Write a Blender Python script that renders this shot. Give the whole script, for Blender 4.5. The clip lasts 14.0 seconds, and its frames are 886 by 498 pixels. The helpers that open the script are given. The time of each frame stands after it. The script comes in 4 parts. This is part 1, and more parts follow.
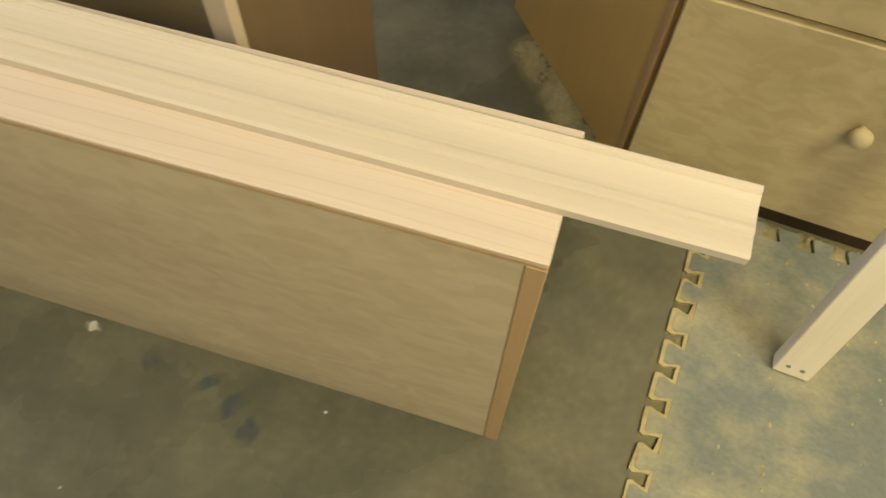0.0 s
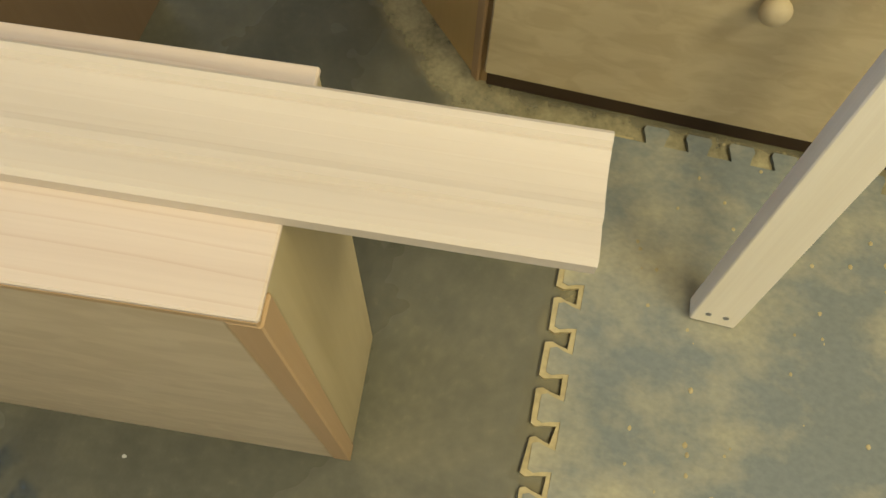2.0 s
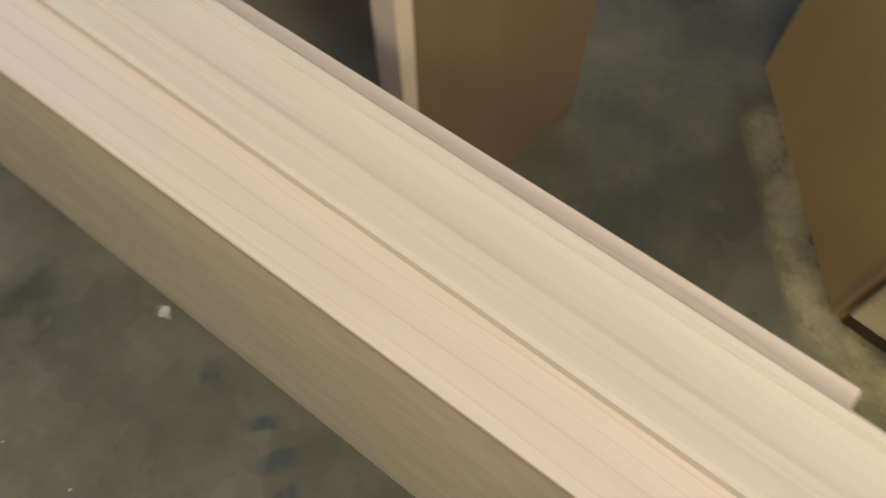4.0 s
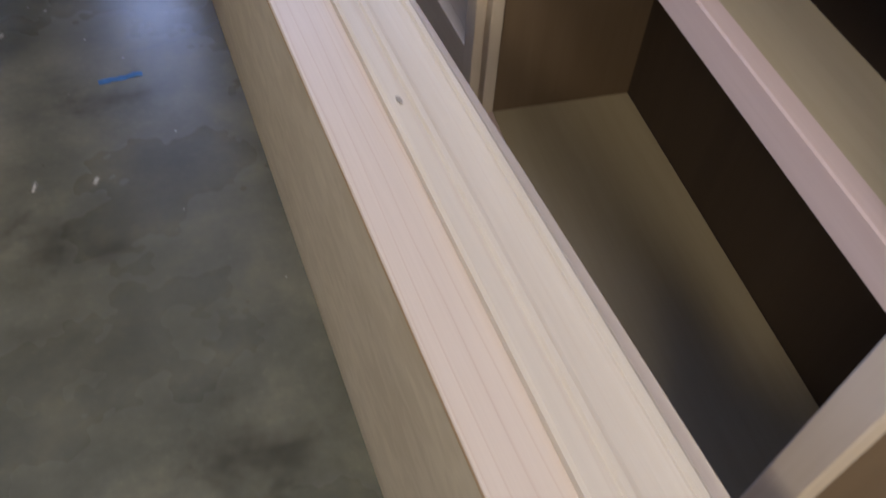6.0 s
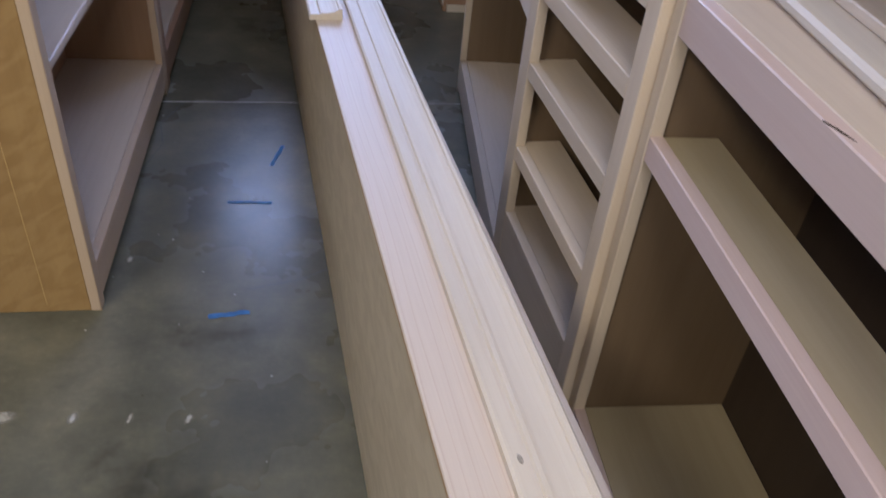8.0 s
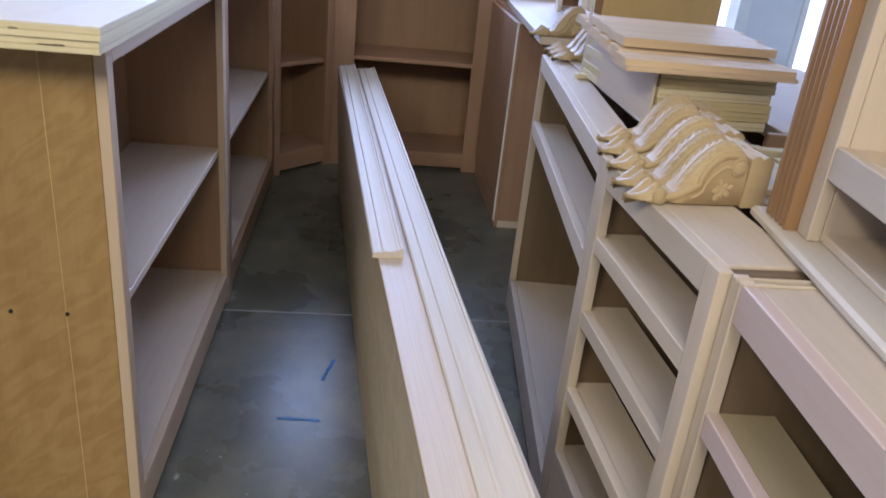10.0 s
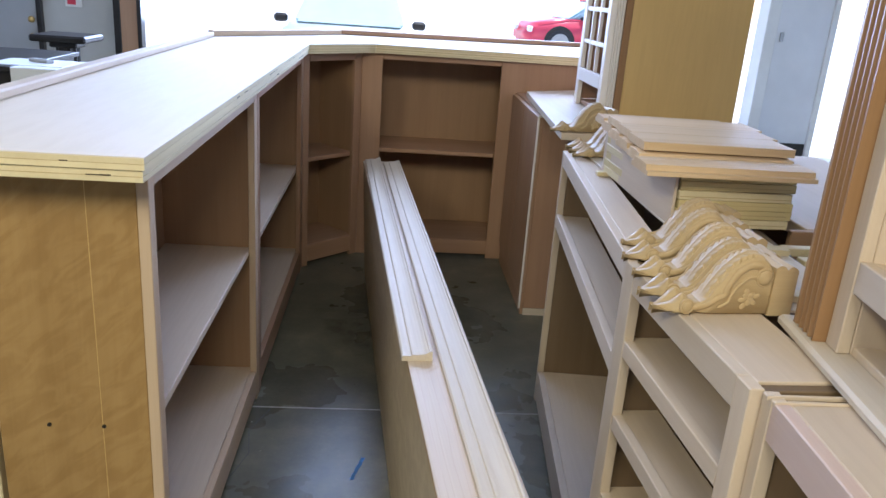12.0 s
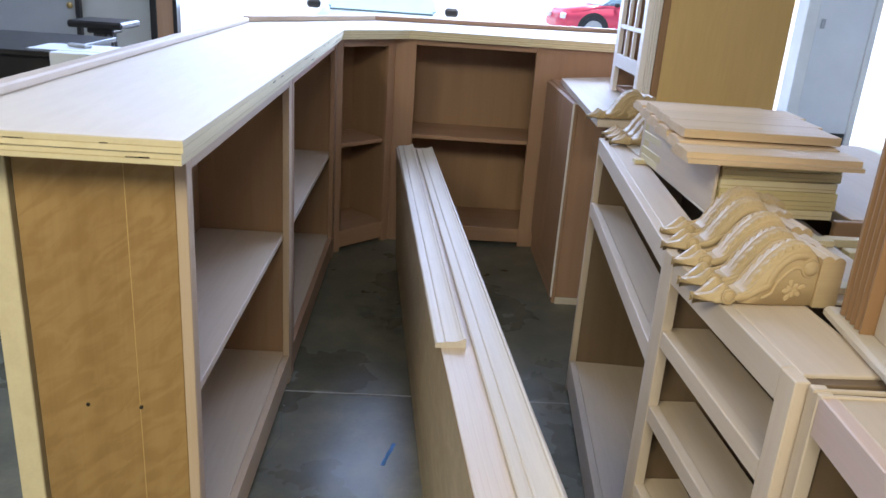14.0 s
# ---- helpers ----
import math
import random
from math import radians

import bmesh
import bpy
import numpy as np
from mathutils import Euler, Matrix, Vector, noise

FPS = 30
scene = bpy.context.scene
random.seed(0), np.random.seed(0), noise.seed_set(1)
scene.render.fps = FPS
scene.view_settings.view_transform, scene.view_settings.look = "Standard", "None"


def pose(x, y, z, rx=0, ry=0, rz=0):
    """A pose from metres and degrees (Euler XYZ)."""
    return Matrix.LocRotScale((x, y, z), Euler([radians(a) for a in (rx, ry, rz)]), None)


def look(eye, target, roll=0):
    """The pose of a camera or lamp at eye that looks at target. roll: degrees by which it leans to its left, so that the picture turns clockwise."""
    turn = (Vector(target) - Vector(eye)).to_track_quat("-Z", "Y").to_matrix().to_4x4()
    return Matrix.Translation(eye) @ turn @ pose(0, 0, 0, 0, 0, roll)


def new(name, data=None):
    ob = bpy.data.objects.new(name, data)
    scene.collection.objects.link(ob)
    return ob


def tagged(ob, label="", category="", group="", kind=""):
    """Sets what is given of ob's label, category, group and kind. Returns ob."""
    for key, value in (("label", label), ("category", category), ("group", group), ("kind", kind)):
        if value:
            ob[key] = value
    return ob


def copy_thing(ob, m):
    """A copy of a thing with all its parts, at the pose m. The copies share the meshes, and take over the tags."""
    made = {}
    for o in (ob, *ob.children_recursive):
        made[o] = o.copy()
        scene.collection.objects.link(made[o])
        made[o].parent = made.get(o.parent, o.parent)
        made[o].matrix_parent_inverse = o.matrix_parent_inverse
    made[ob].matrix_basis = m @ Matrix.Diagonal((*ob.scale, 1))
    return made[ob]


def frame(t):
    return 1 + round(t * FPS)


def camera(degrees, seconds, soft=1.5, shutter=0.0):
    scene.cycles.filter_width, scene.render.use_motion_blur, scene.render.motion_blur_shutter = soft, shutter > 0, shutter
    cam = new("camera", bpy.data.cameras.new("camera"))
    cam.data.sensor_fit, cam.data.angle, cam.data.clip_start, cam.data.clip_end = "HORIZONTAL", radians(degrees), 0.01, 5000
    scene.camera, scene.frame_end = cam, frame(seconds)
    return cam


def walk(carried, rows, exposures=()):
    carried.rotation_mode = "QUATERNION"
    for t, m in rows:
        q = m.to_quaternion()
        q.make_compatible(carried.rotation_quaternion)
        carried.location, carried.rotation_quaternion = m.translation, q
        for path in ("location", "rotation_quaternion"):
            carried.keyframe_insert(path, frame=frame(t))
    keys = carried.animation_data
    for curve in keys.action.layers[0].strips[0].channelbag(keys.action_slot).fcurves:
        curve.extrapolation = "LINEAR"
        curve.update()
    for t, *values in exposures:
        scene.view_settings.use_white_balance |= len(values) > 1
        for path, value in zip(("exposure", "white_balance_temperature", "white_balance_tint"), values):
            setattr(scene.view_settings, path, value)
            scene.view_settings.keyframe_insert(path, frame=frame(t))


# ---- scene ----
cam = camera(59.4, 14.0, shutter=0.5)

# seconds, eye, heading (clockwise from +y), tilt, lean
PATH = [
    (0, -0.314, -0.015, 1.126, 70.53, -61.70, 2.26),
    (0.5, -0.253, -0.022, 1.052, 76.99, -62.64, 4.26),
    (1, -0.186, -0.013, 0.976, 81.10, -64.99, 1.73),
    (1.5, -0.106, -0.068, 0.925, 80.86, -67.48, 4.32),
    (2, -0.082, -0.101, 0.908, 80.64, -68.71, 4.17),
    (2.5, -0.077, -0.066, 0.913, 75.59, -67.69, 3.12),
    (3, -0.072, -0.021, 0.924, 70.14, -66.60, 3.64),
    (3.5, -0.089, 0.037, 0.947, 59.98, -65.13, 2.18),
    (3.7, -0.093, 0.067, 0.962, 54.37, -65.24, 0.19),
    (5.8, -0.136, 0.300, 1.009, 21.22, -52.70, 4.17),
    (6, -0.138, 0.314, 1.022, 19.80, -51.06, 3.69),
    (6.5, -0.144, 0.351, 1.037, 17.75, -47.69, 3.86),
    (7, -0.155, 0.379, 1.068, 16.60, -43.95, 5.63),
    (7.5, -0.171, 0.403, 1.111, 14.76, -40.54, 5.91),
    (8, -0.186, 0.413, 1.134, 12.30, -36.89, 6.09),
    (8.5, -0.196, 0.424, 1.167, 10.10, -34.12, 5.44),
    (9, -0.207, 0.433, 1.195, 9.17, -30.33, 6.47),
    (11.5, -0.224, 0.449, 1.297, 5.34, -18.95, 4.52),
    (12, -0.231, 0.443, 1.306, 4.91, -18.58, 4.15),
    (12.5, -0.234, 0.449, 1.304, 4.57, -19.02, 3.59),
    (13, -0.237, 0.453, 1.305, 4.05, -18.87, 3.82),
    (13.5, -0.239, 0.455, 1.306, 3.32, -18.85, 3.65),
    (14, -0.242, 0.453, 1.299, 2.71, -19.62, 4.10),
]


def aim(x, y, z, heading, tilt, lean):
    h, p = radians(heading), radians(tilt)
    way = Vector((math.sin(h) * math.cos(p), math.cos(h) * math.cos(p), math.sin(p)))
    return look((x, y, z), Vector((x, y, z)) + way, lean)


walk(cam, [(t, aim(*v)) for t, *v in PATH], exposures=[(0, 0.8, 7000, 6), (1.5, 0.66, 6550, 7), (3, 0.63, 6100, 12), (3.7, 0.63, 5900, 14), (5.8, 0.55, 5350, 24), (9, 0.85, 5200, 22), (11.3, 1.0, 5420, 15), (14, 1.05, 5520, 13)])

# ---- light ----
world = bpy.data.worlds.new("world")
scene.world = world
world.use_nodes = True
wn = world.node_tree.nodes
sky = wn.new("ShaderNodeTexSky")
sky.sky_type = "NISHITA"
sky.sun_disc = False
sky.sun_elevation, sky.sun_rotation = radians(48), radians(20)
world.node_tree.links.new(sky.outputs[0], wn["Background"].inputs[0])
wn["Background"].inputs[1].default_value = 0.15


def lamp(name, kind, energy, colour, m, size=None, size_y=None, angle=None, spread=None):
    d = bpy.data.lights.new(name, kind)
    d.energy, d.color = energy, colour
    if size:
        d.shape, d.size, d.size_y = "RECTANGLE", size, size_y or size
    if angle:
        d.angle = angle
    if spread:
        d.spread = radians(spread)
    ob = new(name, d)
    ob.matrix_world = m
    return ob


lamp("sun", "SUN", 4.5, (1.0, 0.96, 0.9), look((2, 14, 12), (0, 9, 0)), angle=radians(0.5))
# daylight through the shop front and the side door
lamp("window_light", "AREA", 330, (0.6, 0.72, 1.0), look((0.2, 7.35, 2.3), (-0.2, 2.0, 0.9)), 5.4, 3.0)
lamp("side_door_light", "AREA", 40, (0.66, 0.78, 1.0), look((4.3, 5.3, 1.6), (0.5, 2.5, 0.6)), 1.6, 2.0)
# warm shop lamps under the ceiling
lamp("ceiling_light_back", "AREA", 37, (1.0, 0.87, 0.55), look((-0.25, -1.7, 2.95), (-0.15, 0.0, 0.3)), 1.4, 0.7, spread=165)
lamp("ceiling_light_mid", "AREA", 36, (1.0, 0.85, 0.5), look((-2.0, -0.9, 3.0), (-0.1, -0.1, 0.3)), 1.2, 0.5)


# ---- materials ----
def shader(name, rough=0.5, spec=0.35):
    m = bpy.data.materials.new(name)
    m.use_nodes = True
    b = m.node_tree.nodes["Principled BSDF"]
    b.inputs["Roughness"].default_value = rough
    b.inputs["Specular IOR Level"].default_value = spec
    return m, m.node_tree.nodes, m.node_tree.links, b


def ramp(nodes, stops):
    r = nodes.new("ShaderNodeValToRGB")
    e = r.color_ramp.elements
    while len(e) < len(stops):
        e.new(0.5)
    for el, (p, c) in zip(e, stops):
        el.position, el.color = p, (*c, 1)
    return r


def mixrgb(nodes, links, kind, fac, a, b):
    x = nodes.new("ShaderNodeMix")
    x.data_type, x.blend_type = "RGBA", kind
    for sock, v in ((x.inputs[0], fac), (x.inputs[6], a), (x.inputs[7], b)):
        if hasattr(v, "links"):
            links.new(v, sock)
        else:
            sock.default_value = v if isinstance(v, float) else (*v, 1)
    return x.outputs[2]


def wood(name, light, dark, axis="y", rough=0.5, figure=0.5, across=26.0, blotch=0.0, spec=0.3, rings=0.0):
    """Timber or veneer: long grain along one axis, finer fibres, soft blotches, small relief."""
    m, n, l, b = shader(name, rough, spec)
    tc, oi = n.new("ShaderNodeTexCoord"), n.new("ShaderNodeObjectInfo")
    off = n.new("ShaderNodeVectorMath")
    off.operation = "MULTIPLY_ADD"
    l.new(oi.outputs["Random"], off.inputs[0])
    off.inputs[1].default_value = (7.1, 5.3, 9.7)
    l.new(tc.outputs["Object"], off.inputs[2])

    def stretched(long_scale, cross_scale, detail, rough_n=0.55):
        mp = n.new("ShaderNodeMapping")
        mp.inputs["Scale"].default_value = [long_scale if a == axis else cross_scale for a in "xyz"]
        l.new(off.outputs[0], mp.inputs[0])
        t = n.new("ShaderNodeTexNoise")
        t.inputs["Scale"].default_value = 1.0
        t.inputs["Detail"].default_value = detail
        t.inputs["Roughness"].default_value = rough_n
        t.inputs["Distortion"].default_value = 0.6
        l.new(mp.outputs[0], t.inputs[0])
        return t.outputs[0]

    broad = stretched(0.9, across, 3)
    fine = stretched(6.0, across * 9, 4)
    mid = tuple((p + q) / 2 for p, q in zip(light, dark))
    r1 = ramp(n, [(0.3, dark), (0.5, mid), (0.7, light)])
    l.new(broad, r1.inputs[0])
    base = mixrgb(n, l, "MIX", 1 - figure, r1.outputs[0], light)
    r2 = ramp(n, [(0.35, (0.82, 0.79, 0.75)), (0.6, (1, 1, 1))])
    l.new(fine, r2.inputs[0])
    col = mixrgb(n, l, "MULTIPLY", 0.2, base, r2.outputs[0])
    if blotch:
        t = n.new("ShaderNodeTexNoise")
        t.inputs["Scale"].default_value = 1.0
        t.inputs["Detail"].default_value = 3
        t.inputs["Distortion"].default_value = 0.9
        mp = n.new("ShaderNodeMapping")
        mp.vector_type = "TEXTURE"
        mp.inputs["Scale"].default_value = [0.085 if a == axis else 0.03 for a in "xyz"]
        mp.inputs["Rotation"].default_value = (0.85 if axis == "z" else 0.0, 0.0, 0.5 if axis == "y" else 0.0)
        l.new(off.outputs[0], mp.inputs[0])
        l.new(mp.outputs[0], t.inputs[0])
        r3 = ramp(n, [(0.4, (0.66, 0.59, 0.5)), (0.6, (1, 1, 1))])
        l.new(t.outputs[0], r3.inputs[0])
        col = mixrgb(n, l, "MULTIPLY", blotch, col, r3.outputs[0])
    if rings:
        mp = n.new("ShaderNodeMapping")
        mp.inputs["Scale"].default_value = [1.1 if a == axis else 11.0 for a in "xyz"]
        l.new(off.outputs[0], mp.inputs[0])
        wv = n.new("ShaderNodeTexWave")
        wv.wave_profile = "SAW"
        wv.inputs["Scale"].default_value, wv.inputs["Distortion"].default_value = 2.2, 7.0
        wv.inputs["Detail"].default_value, wv.inputs["Detail Scale"].default_value = 2.0, 0.8
        l.new(mp.outputs[0], wv.inputs[0])
        r4 = ramp(n, [(0.0, (0.8, 0.68, 0.6)), (0.14, (1, 1, 1)), (0.9, (1, 1, 1))])
        l.new(wv.outputs[0], r4.inputs[0])
        col = mixrgb(n, l, "MULTIPLY", rings, col, r4.outputs[0])
    hue = n.new("ShaderNodeHueSaturation")
    mr = n.new("ShaderNodeMapRange")
    l.new(oi.outputs["Random"], mr.inputs[0])
    mr.inputs[3].default_value, mr.inputs[4].default_value = 0.93, 1.06
    l.new(mr.outputs[0], hue.inputs["Value"])
    l.new(col, hue.inputs["Color"])
    l.new(hue.outputs[0], b.inputs["Base Color"])
    bump = n.new("ShaderNodeBump")
    bump.inputs["Strength"].default_value, bump.inputs["Distance"].default_value = 0.12, 0.001
    l.new(fine, bump.inputs["Height"])
    l.new(bump.outputs[0], b.inputs["Normal"])
    return m


def plain(name, colour, rough=0.5, vary=0.15, scale=12.0, metal=0.0, spec=0.35):
    m, n, l, b = shader(name, rough, spec)
    b.inputs["Metallic"].default_value = metal
    tc, t = n.new("ShaderNodeTexCoord"), n.new("ShaderNodeTexNoise")
    t.inputs["Scale"].default_value, t.inputs["Detail"].default_value = scale, 6
    l.new(tc.outputs["Object"], t.inputs[0])
    r = ramp(n, [(0.3, tuple(c * (1 - vary) for c in colour)), (0.7, tuple(min(1, c * (1 + vary)) for c in colour))])
    l.new(t.outputs[0], r.inputs[0])
    l.new(r.outputs[0], b.inputs["Base Color"])
    bump = n.new("ShaderNodeBump")
    bump.inputs["Strength"].default_value, bump.inputs["Distance"].default_value = 0.1, 0.001
    l.new(t.outputs[0], bump.inputs["Height"])
    l.new(bump.outputs[0], b.inputs["Normal"])
    return m


MAPLE, MAPLE_D = (0.63, 0.53, 0.42), (0.5, 0.4, 0.3)
maple = {a: wood("maple_" + a, MAPLE, MAPLE_D, a, 0.58, 0.5, 14, spec=0.2) for a in "xyz"}
poplar = wood("poplar", (0.65, 0.57, 0.46), (0.5, 0.44, 0.37), "y", 0.55, 0.55, 15, spec=0.2, rings=0.13)
pink_x = wood("pink_rail", (0.62, 0.49, 0.43), (0.54, 0.39, 0.34), "x", 0.45, 0.55, 30)
poplar_x = wood("poplar_x", (0.73, 0.64, 0.51), (0.63, 0.54, 0.42), "x", 0.5, 0.5, 30)
pink_maple = wood("pink_maple", (0.66, 0.56, 0.46), (0.57, 0.46, 0.37), "y", 0.52, 0.4, 36, spec=0.2, rings=0.42)
panel_ply = wood("panel_ply", (0.6, 0.5, 0.335), (0.48, 0.39, 0.26), "y", 0.5, 0.6, 9, blotch=0.3)
end_ply = wood("end_ply", (0.5, 0.42, 0.24), (0.36, 0.29, 0.15), "z", 0.5, 0.8, 14)
edge_band = wood("edge_band", (0.47, 0.32, 0.17), (0.38, 0.25, 0.13), "z", 0.5, 0.5, 30)
birch = wood("birch_ply", (0.385, 0.248, 0.096), (0.29, 0.178, 0.064), "z", 0.45, 0.7, 12, blotch=0.42)
# near-black brown: shade deep inside the open carcasses, put into the wood colour
shade_brown = wood("shade_brown", (0.06, 0.042, 0.028), (0.04, 0.026, 0.018), "z", 0.6, 0.5, 18)
# carcass sides of the row, browned down to paint in their shade
row_shade_inside = {a: wood("row_shade_inside_" + a, (0.2, 0.14, 0.085), (0.14, 0.095, 0.055), a, 0.55, 0.5, 14) for a in "xyz"}
interior = {a: wood("interior_" + a, (0.39, 0.245, 0.14), (0.29, 0.175, 0.1), a, 0.5, 0.5, 18) for a in "xyz"}
shelf_wood = {a: wood("shelf_" + a, (0.62, 0.51, 0.39), (0.52, 0.42, 0.31), a, 0.45, 0.4, 14) for a in "xyz"}
# darker, more olive copy of shelf_wood; dim warm light is in its colour
row_shade_shelf = {a: wood("row_shade_shelf_" + a, (0.44, 0.365, 0.235), (0.37, 0.3, 0.185), a, 0.5, 0.5, 12) for a in "xyz"}
tan = {a: wood("tan_" + a, (0.56, 0.43, 0.3), (0.46, 0.34, 0.23), a, 0.5, 0.5, 20) for a in "xyz"}
cherry = {a: wood("cherry_" + a, (0.43, 0.27, 0.17), (0.34, 0.2, 0.12), a, 0.4, 0.6, 18) for a in "xyz"}
stained = wood("stained_fluting", (0.31, 0.18, 0.085), (0.22, 0.125, 0.058), "z", 0.35, 0.6, 22)
drawer_ply = wood("drawer_ply", (0.57, 0.48, 0.3), (0.47, 0.385, 0.235), "y", 0.5, 0.6, 8, blotch=0.35)
gold_ply = wood("gold_ply", (0.62, 0.43, 0.17), (0.5, 0.33, 0.12), "z", 0.5, 0.4, 10)
ply_light = wood("ply_light_layer", (0.72, 0.63, 0.4), (0.6, 0.5, 0.3), "y", 0.6, 0.5, 20)
ply_dark = wood("ply_dark_layer", (0.5, 0.38, 0.2), (0.36, 0.26, 0.12), "y", 0.6, 0.6, 20)
counter_ply = wood("counter_ply", (0.78, 0.7, 0.6), (0.72, 0.64, 0.53), "y", 0.62, 0.4, 5, spec=0.2)
carved = wood("carved_basswood", (0.5, 0.375, 0.205), (0.39, 0.28, 0.145), "x", 0.5, 0.4, 30)
wall_paint = plain("wall_paint", (0.55, 0.55, 0.53), 0.7, 0.05, 3)
grey_paint = plain("grey_paint", (0.42, 0.43, 0.44), 0.6, 0.06, 3)
ceiling_paint = plain("ceiling_paint", (0.36, 0.35, 0.33), 0.8, 0.1, 2)
white_paint = plain("white_paint", (0.8, 0.8, 0.79), 0.5, 0.04, 5)
black_paint = plain("black_paint", (0.025, 0.022, 0.02), 0.35, 0.3, 8)
paper = plain("paper", (0.8, 0.82, 0.84), 0.6, 0.03, 6)
brass = plain("brass", (0.6, 0.42, 0.16), 0.3, 0.1, 20, metal=1.0)
asphalt = plain("paving", (0.5, 0.49, 0.47), 0.8, 0.3, 8)
tape_blue = plain("tape_blue", (0.05, 0.16, 0.42), 0.6, 0.4, 40)
smudge = plain("smudge", (0.07, 0.085, 0.1), 0.7, 0.4, 60)
knot_grey = plain("knot_grey", (0.3, 0.26, 0.21), 0.6, 0.3, 300)
chip_white = plain("chip_white", (0.42, 0.41, 0.38), 0.7, 0.2, 60)
rubber = plain("rubber", (0.03, 0.03, 0.033), 0.6, 0.3, 20)
car_blue = plain("car_paint_silver", (0.72, 0.78, 0.78), 0.25, 0.05, 3, metal=0.4)
car_red = plain("car_paint_red", (0.7, 0.08, 0.12), 0.25, 0.05, 3)
steel = plain("steel", (0.35, 0.35, 0.36), 0.35, 0.1, 30, metal=0.9)
wood_stack = wood("stack_poplar", (0.6, 0.5, 0.26), (0.48, 0.39, 0.19), "x", 0.55, 0.5, 22)
pale_trim = wood("pale_trim", (0.8, 0.75, 0.7), (0.74, 0.68, 0.62), "z", 0.5, 0.4, 20)
crown_wood = wood("crown_wood", (0.69, 0.52, 0.32), (0.54, 0.37, 0.2), "x", 0.5, 0.5, 30)
birch_dark = wood("birch_body", (0.4, 0.27, 0.13), (0.3, 0.19, 0.09), "z", 0.5, 0.5, 10)
edge_dark = wood("base_strip", (0.06, 0.038, 0.022), (0.04, 0.025, 0.015), "y", 0.6, 0.5, 20)
post_wood = wood("post_wood", (0.8, 0.73, 0.58), (0.68, 0.6, 0.45), "z", 0.5, 0.5, 26)
door_paint = plain("door_paint", (0.78, 0.79, 0.82), 0.6, 0.05, 3)
car_glass = plain("car_glass", (0.42, 0.53, 0.56), 0.08, 0.05, 3)


def concrete():
    m, n, l, b = shader("concrete", 0.35, 0.3)
    tc = n.new("ShaderNodeTexCoord")

    def noise_at(scale, detail, rough_n=0.6):
        t = n.new("ShaderNodeTexNoise")
        t.inputs["Scale"].default_value, t.inputs["Detail"].default_value = scale, detail
        t.inputs["Roughness"].default_value = rough_n
        l.new(tc.outputs["Object"], t.inputs[0])
        return t.outputs[0]

    big, midn, fine = noise_at(1.6, 5), noise_at(9, 6), noise_at(70, 4)
    r1 = ramp(n, [(0.28, (0.074, 0.074, 0.056)), (0.48, (0.125, 0.123, 0.09)), (0.72, (0.21, 0.2, 0.145))])
    l.new(big, r1.inputs[0])
    r2 = ramp(n, [(0.3, (0.68, 0.69, 0.7)), (0.52, (0.95, 0.95, 0.95)), (0.74, (1.3, 1.26, 1.18))])
    l.new(midn, r2.inputs[0])
    c = mixrgb(n, l, "MULTIPLY", 0.8, r1.outputs[0], r2.outputs[0])
    r3 = ramp(n, [(0.35, (0.87, 0.87, 0.87)), (0.6, (1, 1, 1)), (0.74, (1.25, 1.22, 1.18))])
    l.new(fine, r3.inputs[0])
    c = mixrgb(n, l, "MULTIPLY", 0.6, c, r3.outputs[0])
    l.new(c, b.inputs["Base Color"])
    rr = ramp(n, [(0.3, (0.22, 0.22, 0.22)), (0.7, (0.36, 0.36, 0.36))])
    l.new(big, rr.inputs[0])
    l.new(rr.outputs[0], b.inputs["Roughness"])
    bump = n.new("ShaderNodeBump")
    bump.inputs["Strength"].default_value, bump.inputs["Distance"].default_value = 0.05, 0.001
    l.new(midn, bump.inputs["Height"])
    l.new(bump.outputs[0], b.inputs["Normal"])
    return m


def dusty(name, under, dust, lo, hi, scale):
    """A surface partly covered with sawdust."""
    m, n, l, b = shader(name, 0.8, 0.2)
    tc = n.new("ShaderNodeTexCoord")
    mp = n.new("ShaderNodeMapping")
    mp.inputs["Scale"].default_value = (1.0, 0.7, 1.0)
    l.new(tc.outputs["Object"], mp.inputs[0])
    t, f = n.new("ShaderNodeTexNoise"), n.new("ShaderNodeTexNoise")
    t.inputs["Scale"].default_value, t.inputs["Detail"].default_value = scale, 7
    t.inputs["Roughness"].default_value = 0.65
    f.inputs["Scale"].default_value, f.inputs["Detail"].default_value = 160, 3
    l.new(mp.outputs[0], t.inputs[0])
    l.new(mp.outputs[0], f.inputs[0])
    r = ramp(n, [(lo, under), (hi, dust)])
    l.new(t.outputs[0], r.inputs[0])
    g = ramp(n, [(0.3, (0.72, 0.72, 0.72)), (0.65, (1.15, 1.12, 1.05))])
    l.new(f.outputs[0], g.inputs[0])
    l.new(mixrgb(n, l, "MULTIPLY", 0.35, r.outputs[0], g.outputs[0]), b.inputs["Base Color"])
    bump = n.new("ShaderNodeBump")
    bump.inputs["Strength"].default_value, bump.inputs["Distance"].default_value = 0.5, 0.001
    l.new(f.outputs[0], bump.inputs["Height"])
    l.new(bump.outputs[0], b.inputs["Normal"])
    return m


